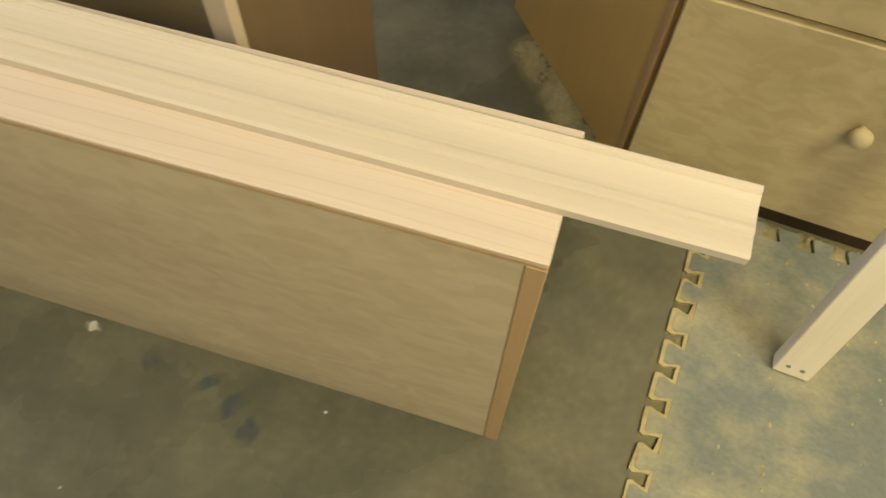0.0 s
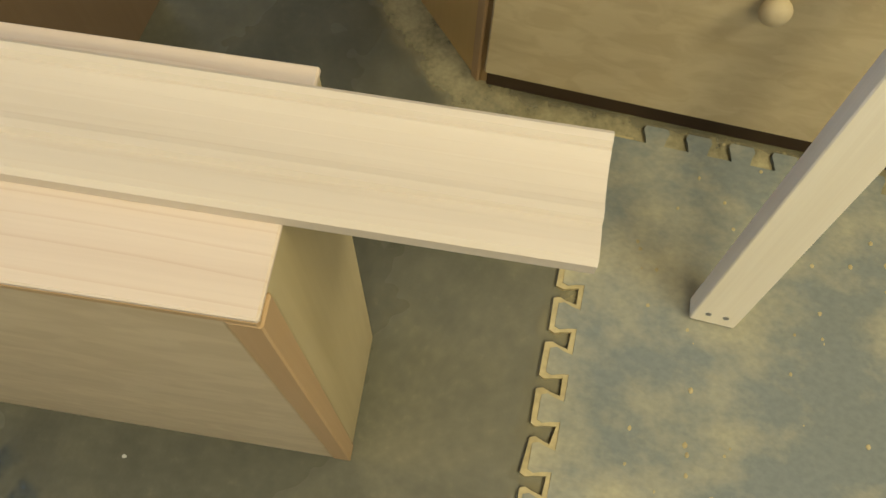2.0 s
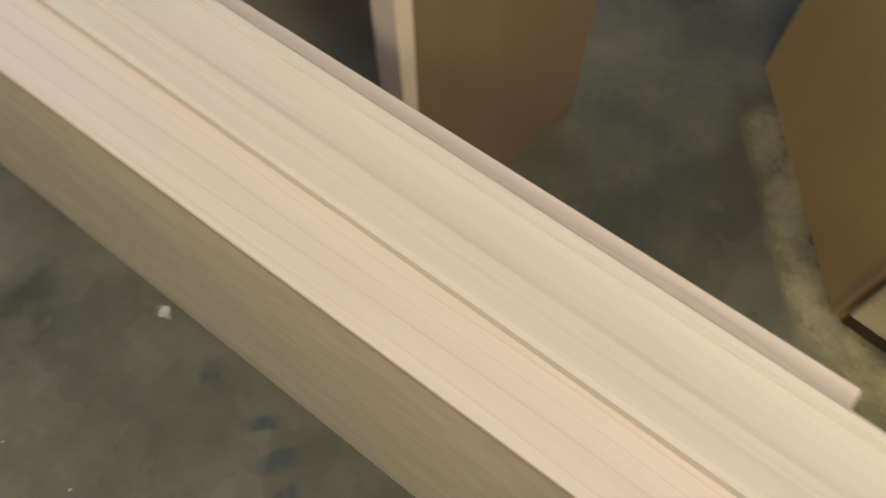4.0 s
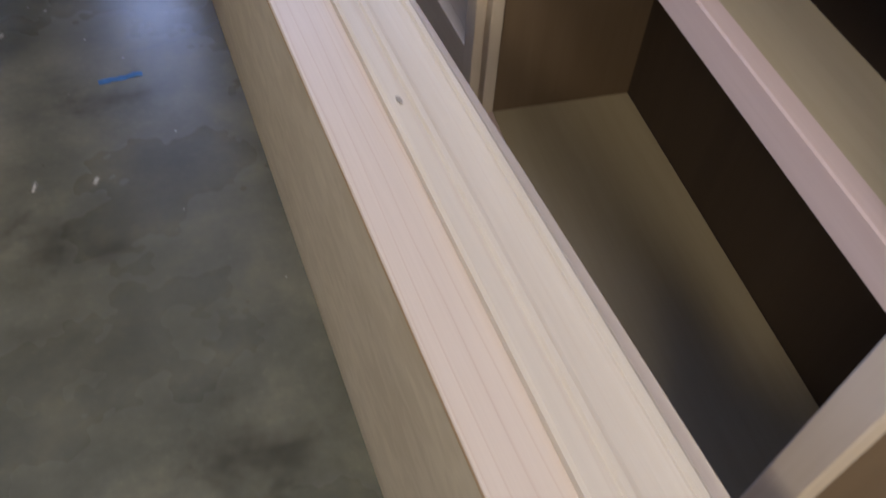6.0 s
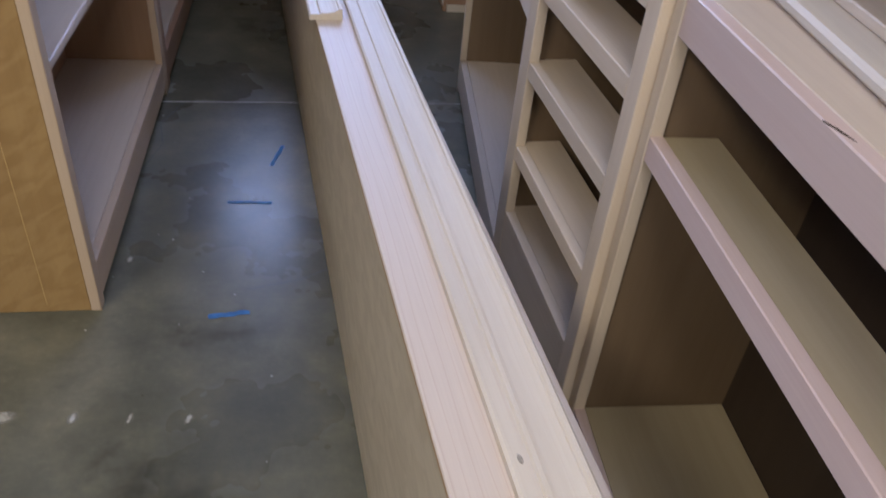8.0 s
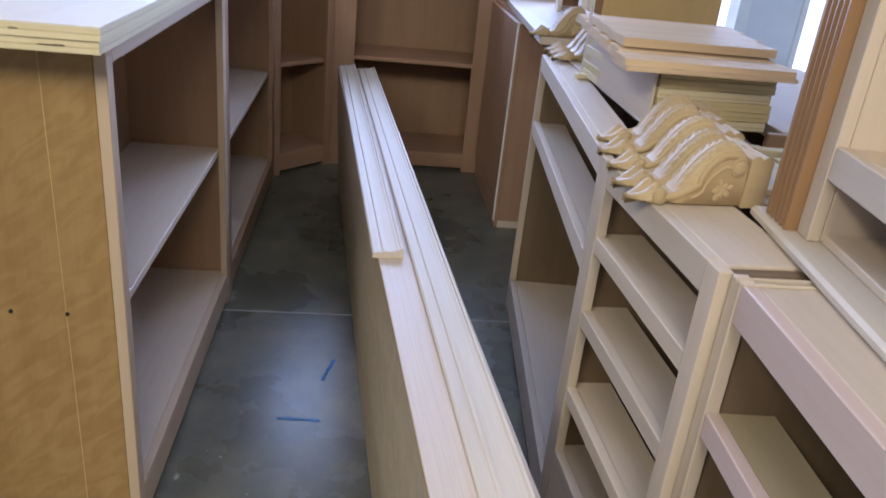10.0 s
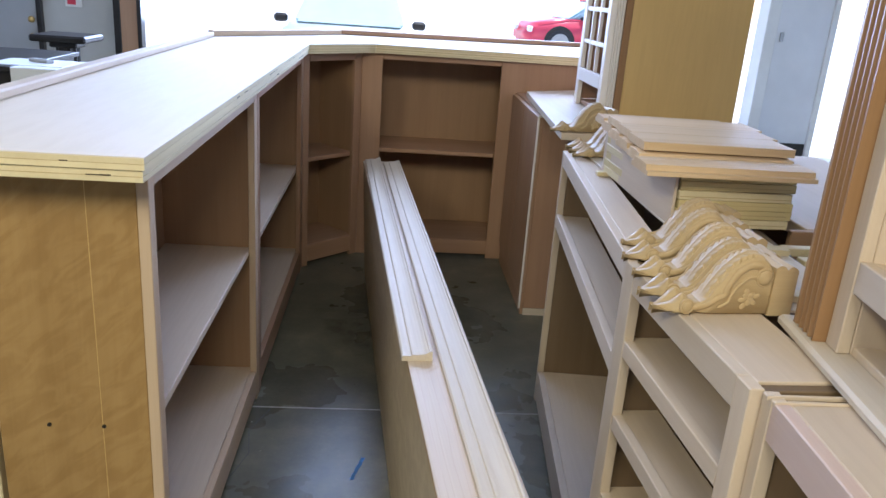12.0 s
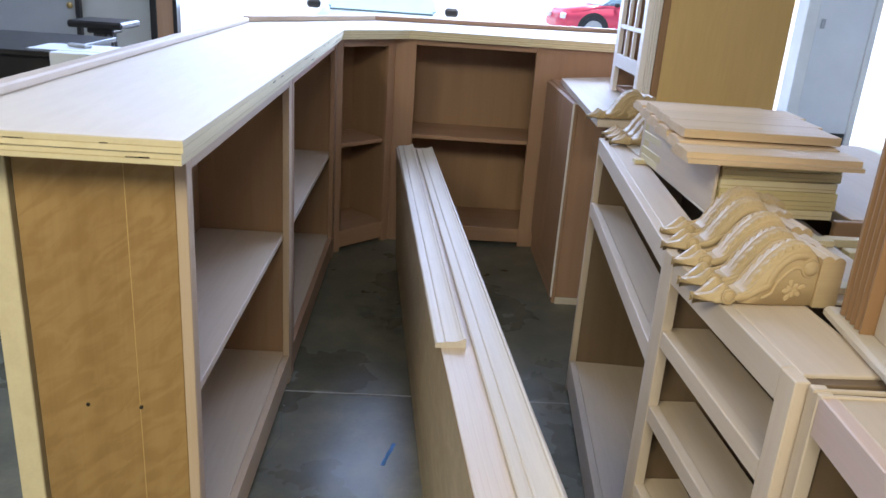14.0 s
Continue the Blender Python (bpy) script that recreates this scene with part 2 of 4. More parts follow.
def thin_cover(name, colour, vary, lo, hi, scale):
    """A thin patchy layer on the floor that breaks up towards its rim."""
    m, n, l, b = shader(name, 0.85, 0.15)
    tc, t, f, at = n.new("ShaderNodeTexCoord"), n.new("ShaderNodeTexNoise"), n.new("ShaderNodeTexNoise"), n.new("ShaderNodeAttribute")
    at.attribute_name = "cover"
    t.inputs["Scale"].default_value, t.inputs["Detail"].default_value, t.inputs["Roughness"].default_value = scale, 7, 0.65
    f.inputs["Scale"].default_value, f.inputs["Detail"].default_value = 150, 3
    l.new(tc.outputs["Object"], t.inputs[0])
    l.new(tc.outputs["Object"], f.inputs[0])
    r = ramp(n, [(0.3, tuple(c * (1 - vary) for c in colour)), (0.7, tuple(c * (1 + vary) for c in colour))])
    l.new(f.outputs[0], r.inputs[0])
    l.new(r.outputs[0], b.inputs["Base Color"])
    add = n.new("ShaderNodeMath")
    add.operation = "ADD"
    l.new(t.outputs[0], add.inputs[0])
    l.new(at.outputs["Fac"], add.inputs[1])
    mr = n.new("ShaderNodeMapRange")
    mr.interpolation_type = "SMOOTHSTEP"
    mr.inputs[1].default_value, mr.inputs[2].default_value = lo, hi
    l.new(add.outputs[0], mr.inputs[0])
    l.new(mr.outputs[0], b.inputs["Alpha"])
    return m


dust_cover = thin_cover("dust_cover", (0.36, 0.32, 0.19), 0.13, 0.92, 1.55, 16.0)
smudge_cover = thin_cover("smudge_cover", (0.075, 0.095, 0.115), 0.3, 0.95, 1.6, 45.0)
white_cover = thin_cover("white_cover", (0.42, 0.4, 0.35), 0.2, 0.95, 1.5, 60.0)
dark_cover = thin_cover("dark_cover", (0.045, 0.042, 0.035), 0.3, 0.9, 1.7, 14.0)
floor_mat = concrete()
mat_foam = dusty("foam_mat", (0.19, 0.212, 0.208), (0.5, 0.45, 0.29), 0.46, 0.74, 4.5)
sawdust = dusty("sawdust", (0.34, 0.28, 0.15), (0.52, 0.44, 0.25), 0.3, 0.65, 14.0)


# ---- mesh helpers ----
def brick_shape(bm, x0, x1, y0, y1, z0, z1, bevel=0.0015):
    g = bmesh.ops.create_cube(bm, size=1.0)
    vs = g["verts"]
    for v in vs:
        v.co = Vector(((x0 + x1) / 2 + v.co.x * (x1 - x0), (y0 + y1) / 2 + v.co.y * (y1 - y0), (z0 + z1) / 2 + v.co.z * (z1 - z0)))
    bevel = min(bevel, 0.3 * min(abs(x1 - x0), abs(y1 - y0), abs(z1 - z0)))
    if bevel > 0:
        es = list({e for v in vs for e in v.link_edges})
        bmesh.ops.bevel(bm, geom=es, offset=bevel, segments=1, affect="EDGES")
    return bm


def prism(bm, outline, a, b, axis="y"):
    """Extrude a closed outline of (u, v) between a and b along an axis."""
    def place(u, v, w):
        return {"x": (w, u, v), "y": (u, w, v), "z": (u, v, w)}[axis]
    lo = [bm.verts.new(place(u, v, a)) for u, v in outline]
    hi = [bm.verts.new(place(u, v, b)) for u, v in outline]
    k = len(outline)
    for i in range(k):
        j = (i + 1) % k
        bm.faces.new((lo[i], lo[j], hi[j], hi[i]))
    bm.faces.new(lo[::-1])
    bm.faces.new(hi)
    bmesh.ops.recalc_face_normals(bm, faces=bm.faces)
    return bm


def link_mesh(name, bm, material):
    me = bpy.data.meshes.new(name)
    bm.to_mesh(me)
    bm.free()
    me.materials.append(material)
    return new(name, me)


def thing(name, label, category, x=0, y=0, z=0, rz=0, group="", kind="", rx=0, ry=0):
    e = new(name)
    e.empty_display_size = 0.05
    e.matrix_world = pose(x, y, z, rx, ry, rz)
    return tagged(e, label, category, group, kind)


def part(name, bm, material, parent, label=""):
    ob = link_mesh(name, bm, material)
    ob.parent = parent
    return tagged(ob, label)


def board(name, parent, material, x0, x1, y0, y1, z0, z1, bevel=0.0015, label=""):
    return part(name, brick_shape(bmesh.new(), x0, x1, y0, y1, z0, z1, bevel), material, parent, label)


def slab(name, label, category, material, x0, x1, y0, y1, z0, z1, bevel=0.0, kind="structure"):
    ob = link_mesh(name, brick_shape(bmesh.new(), x0, x1, y0, y1, z0, z1, bevel), material)
    return tagged(ob, label, category, kind=kind)


# ---- setting ----
slab("floor", "worn grey concrete shop floor with stains and scuffs", "floor", floor_mat, -5, 4.6, -4, 7.6, -0.1, 0.0)
slab("ground", "pale sunlit paving outside the shop front", "ground", asphalt, -60, 60, 7.62, 160, -0.3, -0.2)
slab("wall_west", "plain light grey painted wall", "wall", wall_paint, -5.15, -5.0, -4, 7.6, -0.1, 4.2)
slab("wall_south", "plain light grey painted wall", "wall", wall_paint, -5.15, 4.75, -4.15, -4.0, -0.1, 4.2)
slab("ceiling", "plain dull ceiling", "ceiling", ceiling_paint, -5.15, 4.75, -4.15, 7.75, 4.2, 4.35)
slab("wall_east_near", "plain light grey painted wall", "wall", wall_paint, 4.6, 4.75, -4, 4.3, -0.1, 4.2)
slab("wall_east_far", "plain light grey painted wall", "wall", wall_paint, 4.6, 4.75, 6.3, 7.6, -0.1, 4.2)
slab("wall_east_head", "plain light grey painted wall over the side door", "wall", wall_paint, 4.6, 4.75, 4.3, 6.3, 2.5, 4.2)
slab("wall_north_left", "light grey painted wall beside the shop front", "wall", wall_paint, -5.0, -2.57, 7.6, 7.75, -0.3, 4.2)
slab("wall_north_head", "light grey painted wall over the shop front", "wall", wall_paint, -2.57, 4.6, 7.6, 7.75, 3.9, 4.2)
slab("wall_north_sill", "low light wall under the shop front opening", "wall", wall_paint, -2.57, 3.0, 7.6, 7.75, -0.3, 0.3)


# ---- long boxed panel with mouldings ----
LEAN = math.degrees(math.atan(0.083))
H, LONG, WIDE = 0.545, 3.9, 0.147
beam = thing("boxed_beam", "long pale plywood boxed beam standing on edge on the concrete", "wooden beam", 0, 0, 0, LEAN)


def lean_points(bm):
    """The box leans a little, and is slightly twisted along its length."""
    for v in bm.verts:
        v.co.x += (-0.0085 + 0.0084 * v.co.y) * (1 - v.co.z / H)
    return bm


def beam_board(name, material, x0, x1, y0, y1, z0, z1, label="", bevel=0.0012):
    return part(name, lean_points(brick_shape(bmesh.new(), x0, x1, y0, y1, z0, z1, bevel)), material, beam, label)


beam_board("front_panel", panel_ply, 0.001, 0.019, 0.0203, LONG, 0, H - 0.0125, "olive-tan plywood face")
beam_board("edge_strip", edge_band, 0.0, 0.019, 0.0, 0.02, 0, H - 0.0125, "orange hardwood end strip")
beam_board("top_edge_band", edge_band, 0.0, 0.006, 0.001, LONG, H - 0.0122, H - 0.0052, "thin brown edge band")
beam_board("top_board", pink_maple, 0.0, WIDE, 0.0, LONG, H - 0.005, H, "pinkish maple top board")
beam_board("back_panel", panel_ply, WIDE - 0.019, WIDE - 0.001, 0.0195, LONG, 0, H - 0.006)
beam_board("end_panel", end_ply, 0.0195, WIDE - 0.0005, 0.001, 0.019, 0, H - 0.006, "olive-brown end panel")
beam_board("end_panel", panel_ply, 0.0195, WIDE - 0.0195, LONG - 0.03, LONG - 0.012, 0, H - 0.006)

CASING = [(0.0, 0.0), (0.0, 0.0095), (0.004, 0.012), (0.02, 0.0123), (0.0262, 0.0116), (0.0288, 0.0146), (0.034, 0.015), (0.039, 0.0143),
          (0.045, 0.0142), (0.055, 0.015), (0.064, 0.0168), (0.0712, 0.0196), (0.0735, 0.0193), (0.0762, 0.0222), (0.081, 0.0228), (0.084, 0.021), (0.084, 0.0)]


def moulding(name, label, x, y0, y1, z, material, wide=0.084, skew=0.0):
    ob = thing(name, label, "moulding", 0, 0, 0, LEAN - skew, group="mouldings on the beam")
    k = wide / 0.084
    bm = prism(bmesh.new(), [(x + u * k, z + v) for u, v in CASING], y0, y1, "y")
    part("profile", bm, material, ob)
    return ob


T = H + 0.0005
moulding("casing_moulding", "long pale poplar casing moulding overhanging the beam's end", 0.0508, -0.158, LONG - 0.06, T, poplar, 0.07, 0.52)
moulding("casing_moulding", "shorter pale poplar casing moulding laid on the maple top", -0.033, 1.945, LONG - 0.02, T, poplar, 0.066, 0.6)

# ---- open cabinets ----
def open_cabinet(name, label, x, y, rz, w, d, h, stiles, rails, shelves, frame_mat, body, shelf_m, end=None, back=None, group="", top_boards=True, stretch=0.125, back_at=None, back_h=0.62, webs=(), rail_mat=None):
    """Face on the local x axis, depth along local y. stiles: (x0, x1); rails: (x0, x1, z0, z1); shelves: (x0, x1, z)."""
    c = thing(name, label, "cabinet", x, y, 0, rz, group)
    ft = 0.02
    for a, b in stiles:
        board("stile", c, frame_mat["z"], a, b, 0, ft, 0.0, h)
    for a, b, z0, z1 in rails:
        board("rail", c, rail_mat or frame_mat["x"], a + 0.0003, b - 0.0003, 0.0006, ft, z0, z1)
    if end:
        board("end_panel", c, end, 0.002, 0.011, ft + 0.0005, d, 0, h - 0.004)
        board("seam_strip", c, gold_ply, 0.0014, 0.0019, 0.1025, 0.1037, 0.02, h - 0.004, 0.0003, "pale veneer seam")
        board("side_panel", c, body["z"], 0.0115, 0.02, ft + 0.0005, d, 0, h - 0.004)
    else:
        board("side_panel", c, body["z"], 0.002, 0.02, ft + 0.0005, d, 0, h - 0.004)
    board("side_panel", c, body["z"], w - 0.02, w - 0.002, ft + 0.0005, d, 0, h - 0.004)
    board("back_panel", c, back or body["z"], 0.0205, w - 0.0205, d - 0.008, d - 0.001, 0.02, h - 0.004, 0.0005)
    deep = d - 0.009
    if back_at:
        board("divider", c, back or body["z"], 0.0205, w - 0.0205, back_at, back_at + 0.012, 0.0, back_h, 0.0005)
        deep = back_at - 0.0005
    for a, b, z in shelves:
        board("shelf", c, shelf_m["x"], a + 0.0006, b - 0.0006, ft + 0.0006, deep, z - 0.019, z)
    for a, b, z in webs:
        board("web_frame", c, shelf_m["x"], a + 0.0006, b - 0.0006, ft + 0.0006, 0.1, z - 0.019, z - 0.002)
    if top_boards:
        board("top_stretcher", c, frame_mat["x"], 0.0206, w - 0.0206, ft + 0.0004, stretch, h - 0.019, h - 0.0005)
        board("top_stretcher", c, body["x"], 0.0206, w - 0.0206, d - 0.12, d - 0.0085, h - 0.019, h - 0.0005)
    return c


# base cabinets in a row beside the beam; faces look at the beam
RT = 0.858
open_cabinet("base_cabinet", "pale maple open base cabinet with one shelf, inside coloured as in shade", 0.2535, 1.276, -92.6, 0.832, 0.335, RT,
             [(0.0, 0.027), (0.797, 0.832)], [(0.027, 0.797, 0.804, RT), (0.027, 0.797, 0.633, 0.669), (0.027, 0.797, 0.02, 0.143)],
             [(0.0205, 0.811, 0.139)], maple, row_shade_inside, row_shade_shelf, back=shade_brown, group="base cabinet row", stretch=0.115, back_at=0.272, webs=[(0.0205, 0.811, 0.667)], rail_mat=pink_x)
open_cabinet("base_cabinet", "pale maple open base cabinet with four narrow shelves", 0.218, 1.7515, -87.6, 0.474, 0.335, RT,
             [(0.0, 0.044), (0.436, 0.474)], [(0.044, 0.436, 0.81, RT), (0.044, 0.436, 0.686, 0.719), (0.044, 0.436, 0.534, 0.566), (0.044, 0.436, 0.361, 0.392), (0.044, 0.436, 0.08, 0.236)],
             [], maple, row_shade_inside, shelf_wood, back=shade_brown, group="base cabinet row", stretch=0.14, back_at=0.28, back_h=0.6, webs=[(0.0205, 0.453, 0.717), (0.0205, 0.453, 0.564), (0.0205, 0.453, 0.39), (0.0205, 0.453, 0.234)])
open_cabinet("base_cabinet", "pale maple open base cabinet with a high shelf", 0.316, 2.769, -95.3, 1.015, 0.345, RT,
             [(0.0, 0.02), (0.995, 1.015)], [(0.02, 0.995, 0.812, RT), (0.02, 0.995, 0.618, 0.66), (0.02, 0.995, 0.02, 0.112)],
             [(0.0205, 0.994, 0.112)], maple, row_shade_inside, shelf_wood, back=shade_brown, group="base cabinet row", stretch=0.09, back_at=0.3, webs=[(0.0205, 0.994, 0.658)])

bark = thing("bark_pocket", "dark bark pocket in the edge of the maple rail", "wood flaw", 0.242, 0.917, RT - 0.0009, 16)
part("flaw", prism(bmesh.new(), [(-0.001, -0.019), (0.001, -0.008), (0.0022, 0.004), (0.0012, 0.019), (-0.0006, 0.008), (-0.0018, -0.004)], 0, 0.0014, "z"), edge_dark, bark)

for x, y, a, k in ((0.001, 0.843, 12, 0.7), (0.058, 0.27, -20, 0.55)):
    knot = thing("wood_knot", "small grey knot in the pale poplar moulding", "wood flaw", x, y, T + 0.0123, a, group="moulding knots")
    part("flaw", prism(bmesh.new(), [(0.0035 * k * math.cos(i * math.pi / 5), 0.008 * k * math.sin(i * math.pi / 5)) for i in range(10)], 0, 0.0008, "z"), knot_grey, knot)

# bar cabinets on the other side of the aisle
XL, YL = -0.613, 1.706
BH = 0.9955
open_cabinet("bar_cabinet", "open bar cabinet with a birch plywood end and cherry-toned inside", XL, YL, 89.6, 1.046, 0.285, BH,
             [(0.0, 0.032), (0.997, 1.046)], [(0.032, 0.997, 0.958, BH), (0.032, 0.997, 0.02, 0.102)],
             [(0.0205, 1.025, 0.102), (0.0205, 1.025, 0.512)], tan, interior, shelf_wood, end=birch, group="bar cabinets", top_boards=False)
open_cabinet("bar_cabinet", "open bar cabinet with one shelf and cherry-toned inside", XL + 0.0073, YL + 1.047, 89.6, 1.19, 0.285, BH,
             [(0.0, 0.04), (1.11, 1.19)], [(0.04, 1.11, 0.958, BH), (0.04, 1.11, 0.02, 0.102)],
             [(0.0205, 1.169, 0.102), (0.0205, 1.169, 0.5)], cherry, interior, shelf_wood, group="bar cabinets", top_boards=False)
FY = 4.195
open_cabinet("bar_cabinet", "angled open corner bar cabinet with one shelf", -0.602, 3.946, 45, 0.352, 0.28, BH,
             [(0.0, 0.04), (0.31, 0.352)], [(0.04, 0.31, 0.958, BH), (0.04, 0.31, 0.02, 0.102)],
             [(0.0205, 0.331, 0.102), (0.0205, 0.331, 0.52)], cherry, interior, cherry, group="bar cabinets", top_boards=False)
open_cabinet("bar_cabinet", "wide open bar cabinet with one shelf under the far counter", -0.352, FY, 0, 1.3, 0.36, BH,
             [(0.0, 0.097), (0.662, 1.3)], [(0.097, 0.662, 0.968, BH), (0.097, 0.662, 0.02, 0.092)],
             [(0.0205, 1.279, 0.092), (0.0205, 1.279, 0.542)], cherry, interior, cherry, group="bar cabinets", top_boards=False)

filler = thing("corner_filler", "cherry-toned filler post in the inner corner of the bar", "filler post")
part("post", prism(bmesh.new(), [(-0.3555, 4.192), (-0.3525, 4.1965), (-0.3525, 4.33), (-0.44, 4.29)], 0.0, BH - 0.001, "z"), cherry["z"], filler)

# counter top in plywood layers
counter = thing("bar_counter", "unfinished double plywood bar top with layered edge", "counter top", 0, 0, 0)
CE = 1.604
OUT = [(-0.586, CE), (-0.57, 3.9), (-0.288, FY - 0.03), (1.0, FY - 0.03), (1.0, 5.02), (-0.49, 4.72), (-1.02, 4.02), (-1.02, CE)]
LAYERS = [("ply_layer", 0.0082, 0.004, ply_light), ("glue_line", 0.0011, 0.0048, ply_dark), ("ply_layer", 0.0086, 0.004, ply_light), ("glue_line", 0.0018, 0.0055, ply_dark),
          ("ply_layer", 0.0088, 0.0, ply_light), ("glue_line", 0.001, 0.0007, ply_dark), ("ply_layer", 0.0085, 0.0, ply_light), ("top_veneer", 0.002, 0.0, counter_ply)]
z0 = BH + 0.0005
for nm, thick, inset, mt in LAYERS:
    pts = [(x - inset if x > -1 else x, y + (inset if y < 2 else 0)) for x, y in OUT]
    part(nm, prism(bmesh.new(), pts, z0, z0 + thick, "z"), mt, counter)
    z0 += thick
rv = random.Random(5)
for i in range(26):
    zv, ins = rv.choice(((BH + 0.0092, 0.004), (BH + 0.0295, 0.0), (BH + 0.019, 0.0045)))
    ln = rv.uniform(0.008, 0.035)
    if i < 10:
        xv = rv.uniform(-0.98, -0.64)
        board("void", counter, edge_dark, xv, xv + ln, CE - 0.0005 + ins, CE + 0.003 + ins, zv, zv + rv.uniform(0.0015, 0.003), 0.0, "dark void in the plywood core")
    else:
        yv = rv.uniform(1.63, 3.8)
        xe = -0.586 + 0.00697 * (yv - CE)
        board("void", counter, edge_dark, xe - 0.003 - ins, xe + 0.0007 - ins, yv, yv + ln * 1.5, zv, zv + rv.uniform(0.0015, 0.003), 0.0, "dark void in the plywood core")
rail = thing("counter_edge_board", "pale board lying along the outer edge of the bar top", "board", 0, 0, 0)
board("board", rail, maple["y"], -1.02, -0.982, CE, 3.96, BH + 0.041, BH + 0.061, 0.004)
for label, mt, p, q in (("pale pinkish strip on the slanted outer edge of the bar top", tan["x"], (-1.005, 4.0), (-0.49, 4.68)), ("reddish wood strip on the far edge of the bar top", cherry["x"], (-0.485, 4.69), (0.99, 4.985))):
    strip = thing("counter_back_strip", label, "wood strip", p[0], p[1], BH + 0.041, math.degrees(math.atan2(q[1] - p[1], q[0] - p[0])), group="counter strips")
    board("strip", strip, mt, 0, math.dist(p, q) - 0.004, -0.02, 0.02, 0, 0.024, 0.004)

# outer cladding of the bar
clad = thing("bar_cladding", "pale yellow plywood cladding on the outer side of the bar", "panel", 0, 0, 0)
board("panel", clad, ply_light, -0.955, -0.91, YL + 0.008, 4.4, 0, BH - 0.001, 0.002)
plugs = thing("shelf_pin_hole", "small dark screw hole in the birch end panel", "screw hole", -0.81, YL + 0.0015, 0.512, 0, group="screw holes")
bm = bmesh.new()
bmesh.ops.create_cone(bm, cap_ends=True, segments=12, radius1=0.0035, radius2=0.0035, depth=0.003, matrix=Matrix.Rotation(radians(90), 4, "X"))
part("plug", bm, black_paint, plugs)
copy_thing(plugs, pose(-0.714, YL + 0.0015, 0.511))
tagged(copy_thing(plugs, pose(0.252, 1.7305, 0.835)), "small dark screw hole inside the maple cabinet")

# ---- base of the next cabinet and its glazed hutch ----
base4 = thing("end_base_cabinet", "cherry-toned base cabinet with a pale framed door and light top", "cabinet", 0, 0, 0)
QX, QY, QZ = 0.37, 3.485, 0.853
board("body", base4, cherry["z"], QX + 0.0205, 1.1, QY + 0.0205, 4.19, 0, QZ)
board("door", base4, cherry["z"], QX, QX + 0.02, QY + 0.0005, 3.83, 0.1, QZ - 0.006)
board("door", base4, cherry["z"], QX, QX + 0.02, 3.834, 4.16, 0.1, QZ - 0.006)
board("plinth", base4, cherry["y"], QX + 0.008, QX + 0.02, QY + 0.0005, 4.16, 0.0, 0.099)
board("door_edge", base4, pale_trim, QX - 0.002, QX + 0.006, QY - 0.008, QY, 0.0305, QZ, 0.001, "pale edge strip")
board("door_edge", base4, pale_trim, QX + 0.0062, QX + 0.062, QY - 0.006, QY - 0.0005, QZ - 0.007, QZ, 0.001, "pale edge strip")
board("end_panel", base4, cherry["z"], QX + 0.0205, 1.1, QY, QY + 0.02, 0.03, QZ - 0.001)
board("foot_rail", base4, poplar_x, QX + 0.0205, 1.1, QY - 0.008, QY - 0.0005, 0.0, 0.03, 0.001, "pale shoe strip")
part("top", prism(bmesh.new(), [(0.345, 2.94), (0.405, 4.0), (0.66, 4.16), (1.1, 4.16), (1.1, 2.94)], QZ + 0.007, QZ + 0.03, "z"), maple["y"], base4, "pale maple top")

hutch = thing("glazed_hutch", "tall unfinished hutch with divided light doors and a gold plywood side", "hutch", 0, 0, QZ + 0.0305)
HX, HY, HF = 0.565, 3.325, 3.72
board("side_panel", hutch, gold_ply, HX + 0.075, 1.085, HY, HY + 0.018, 0, 1.25)
board("corner_post", hutch, stained, HX + 0.048, HX + 0.0745, HY - 0.008, HY + 0.022, 0, 1.25)
for i in range(4):
    board("reed", hutch, pale_trim, HX + 0.009 + i * 0.0097, HX + 0.0175 + i * 0.0097, HY - 0.006, HY + 0.02, 0, 1.25, 0.003)
board("back_panel", hutch, gold_ply, 1.067, 1.085, HY + 0.019, HF - 0.019, 0, 1.25)
board("top_panel", hutch, gold_ply, HX, 1.085, HY - 0.008, HF, 1.2505, 1.27)
board("front_stile", hutch, pale_trim, HX - 0.006, HX + 0.012, HY - 0.006, HY + 0.035, 0, 1.25)
board("front_stile", hutch, pale_trim, HX - 0.006, HX + 0.012, HF - 0.045, HF, 0, 1.25)
for za, zb in ((0.1, 0.15), (1.18, 1.25)):
    board("front_rail", hutch, pale_trim, HX - 0.006, HX + 0.012, HY + 0.0355, HF - 0.0455, za, zb)
for k in range(7):
    board("muntin", hutch, pale_trim, HX - 0.003, HX + 0.009, HY + 0.0355, HF - 0.0455, 0.25 + 0.125 * k, 0.266 + 0.125 * k)
for k in range(2):
    board("muntin", hutch, pale_trim, HX - 0.0045, HX + 0.0085, HY + 0.135 + 0.105 * k, HY + 0.151 + 0.105 * k, 0.1505, 1.1795)
board("far_side_panel", hutch, cherry["z"], HX + 0.013, 1.066, HF - 0.018, HF, 0.021, 1.25)
board("inner_floor", hutch, cherry["y"], HX + 0.013, 1.066, HY + 0.019, HF - 0.0185, 0.004, 0.02)

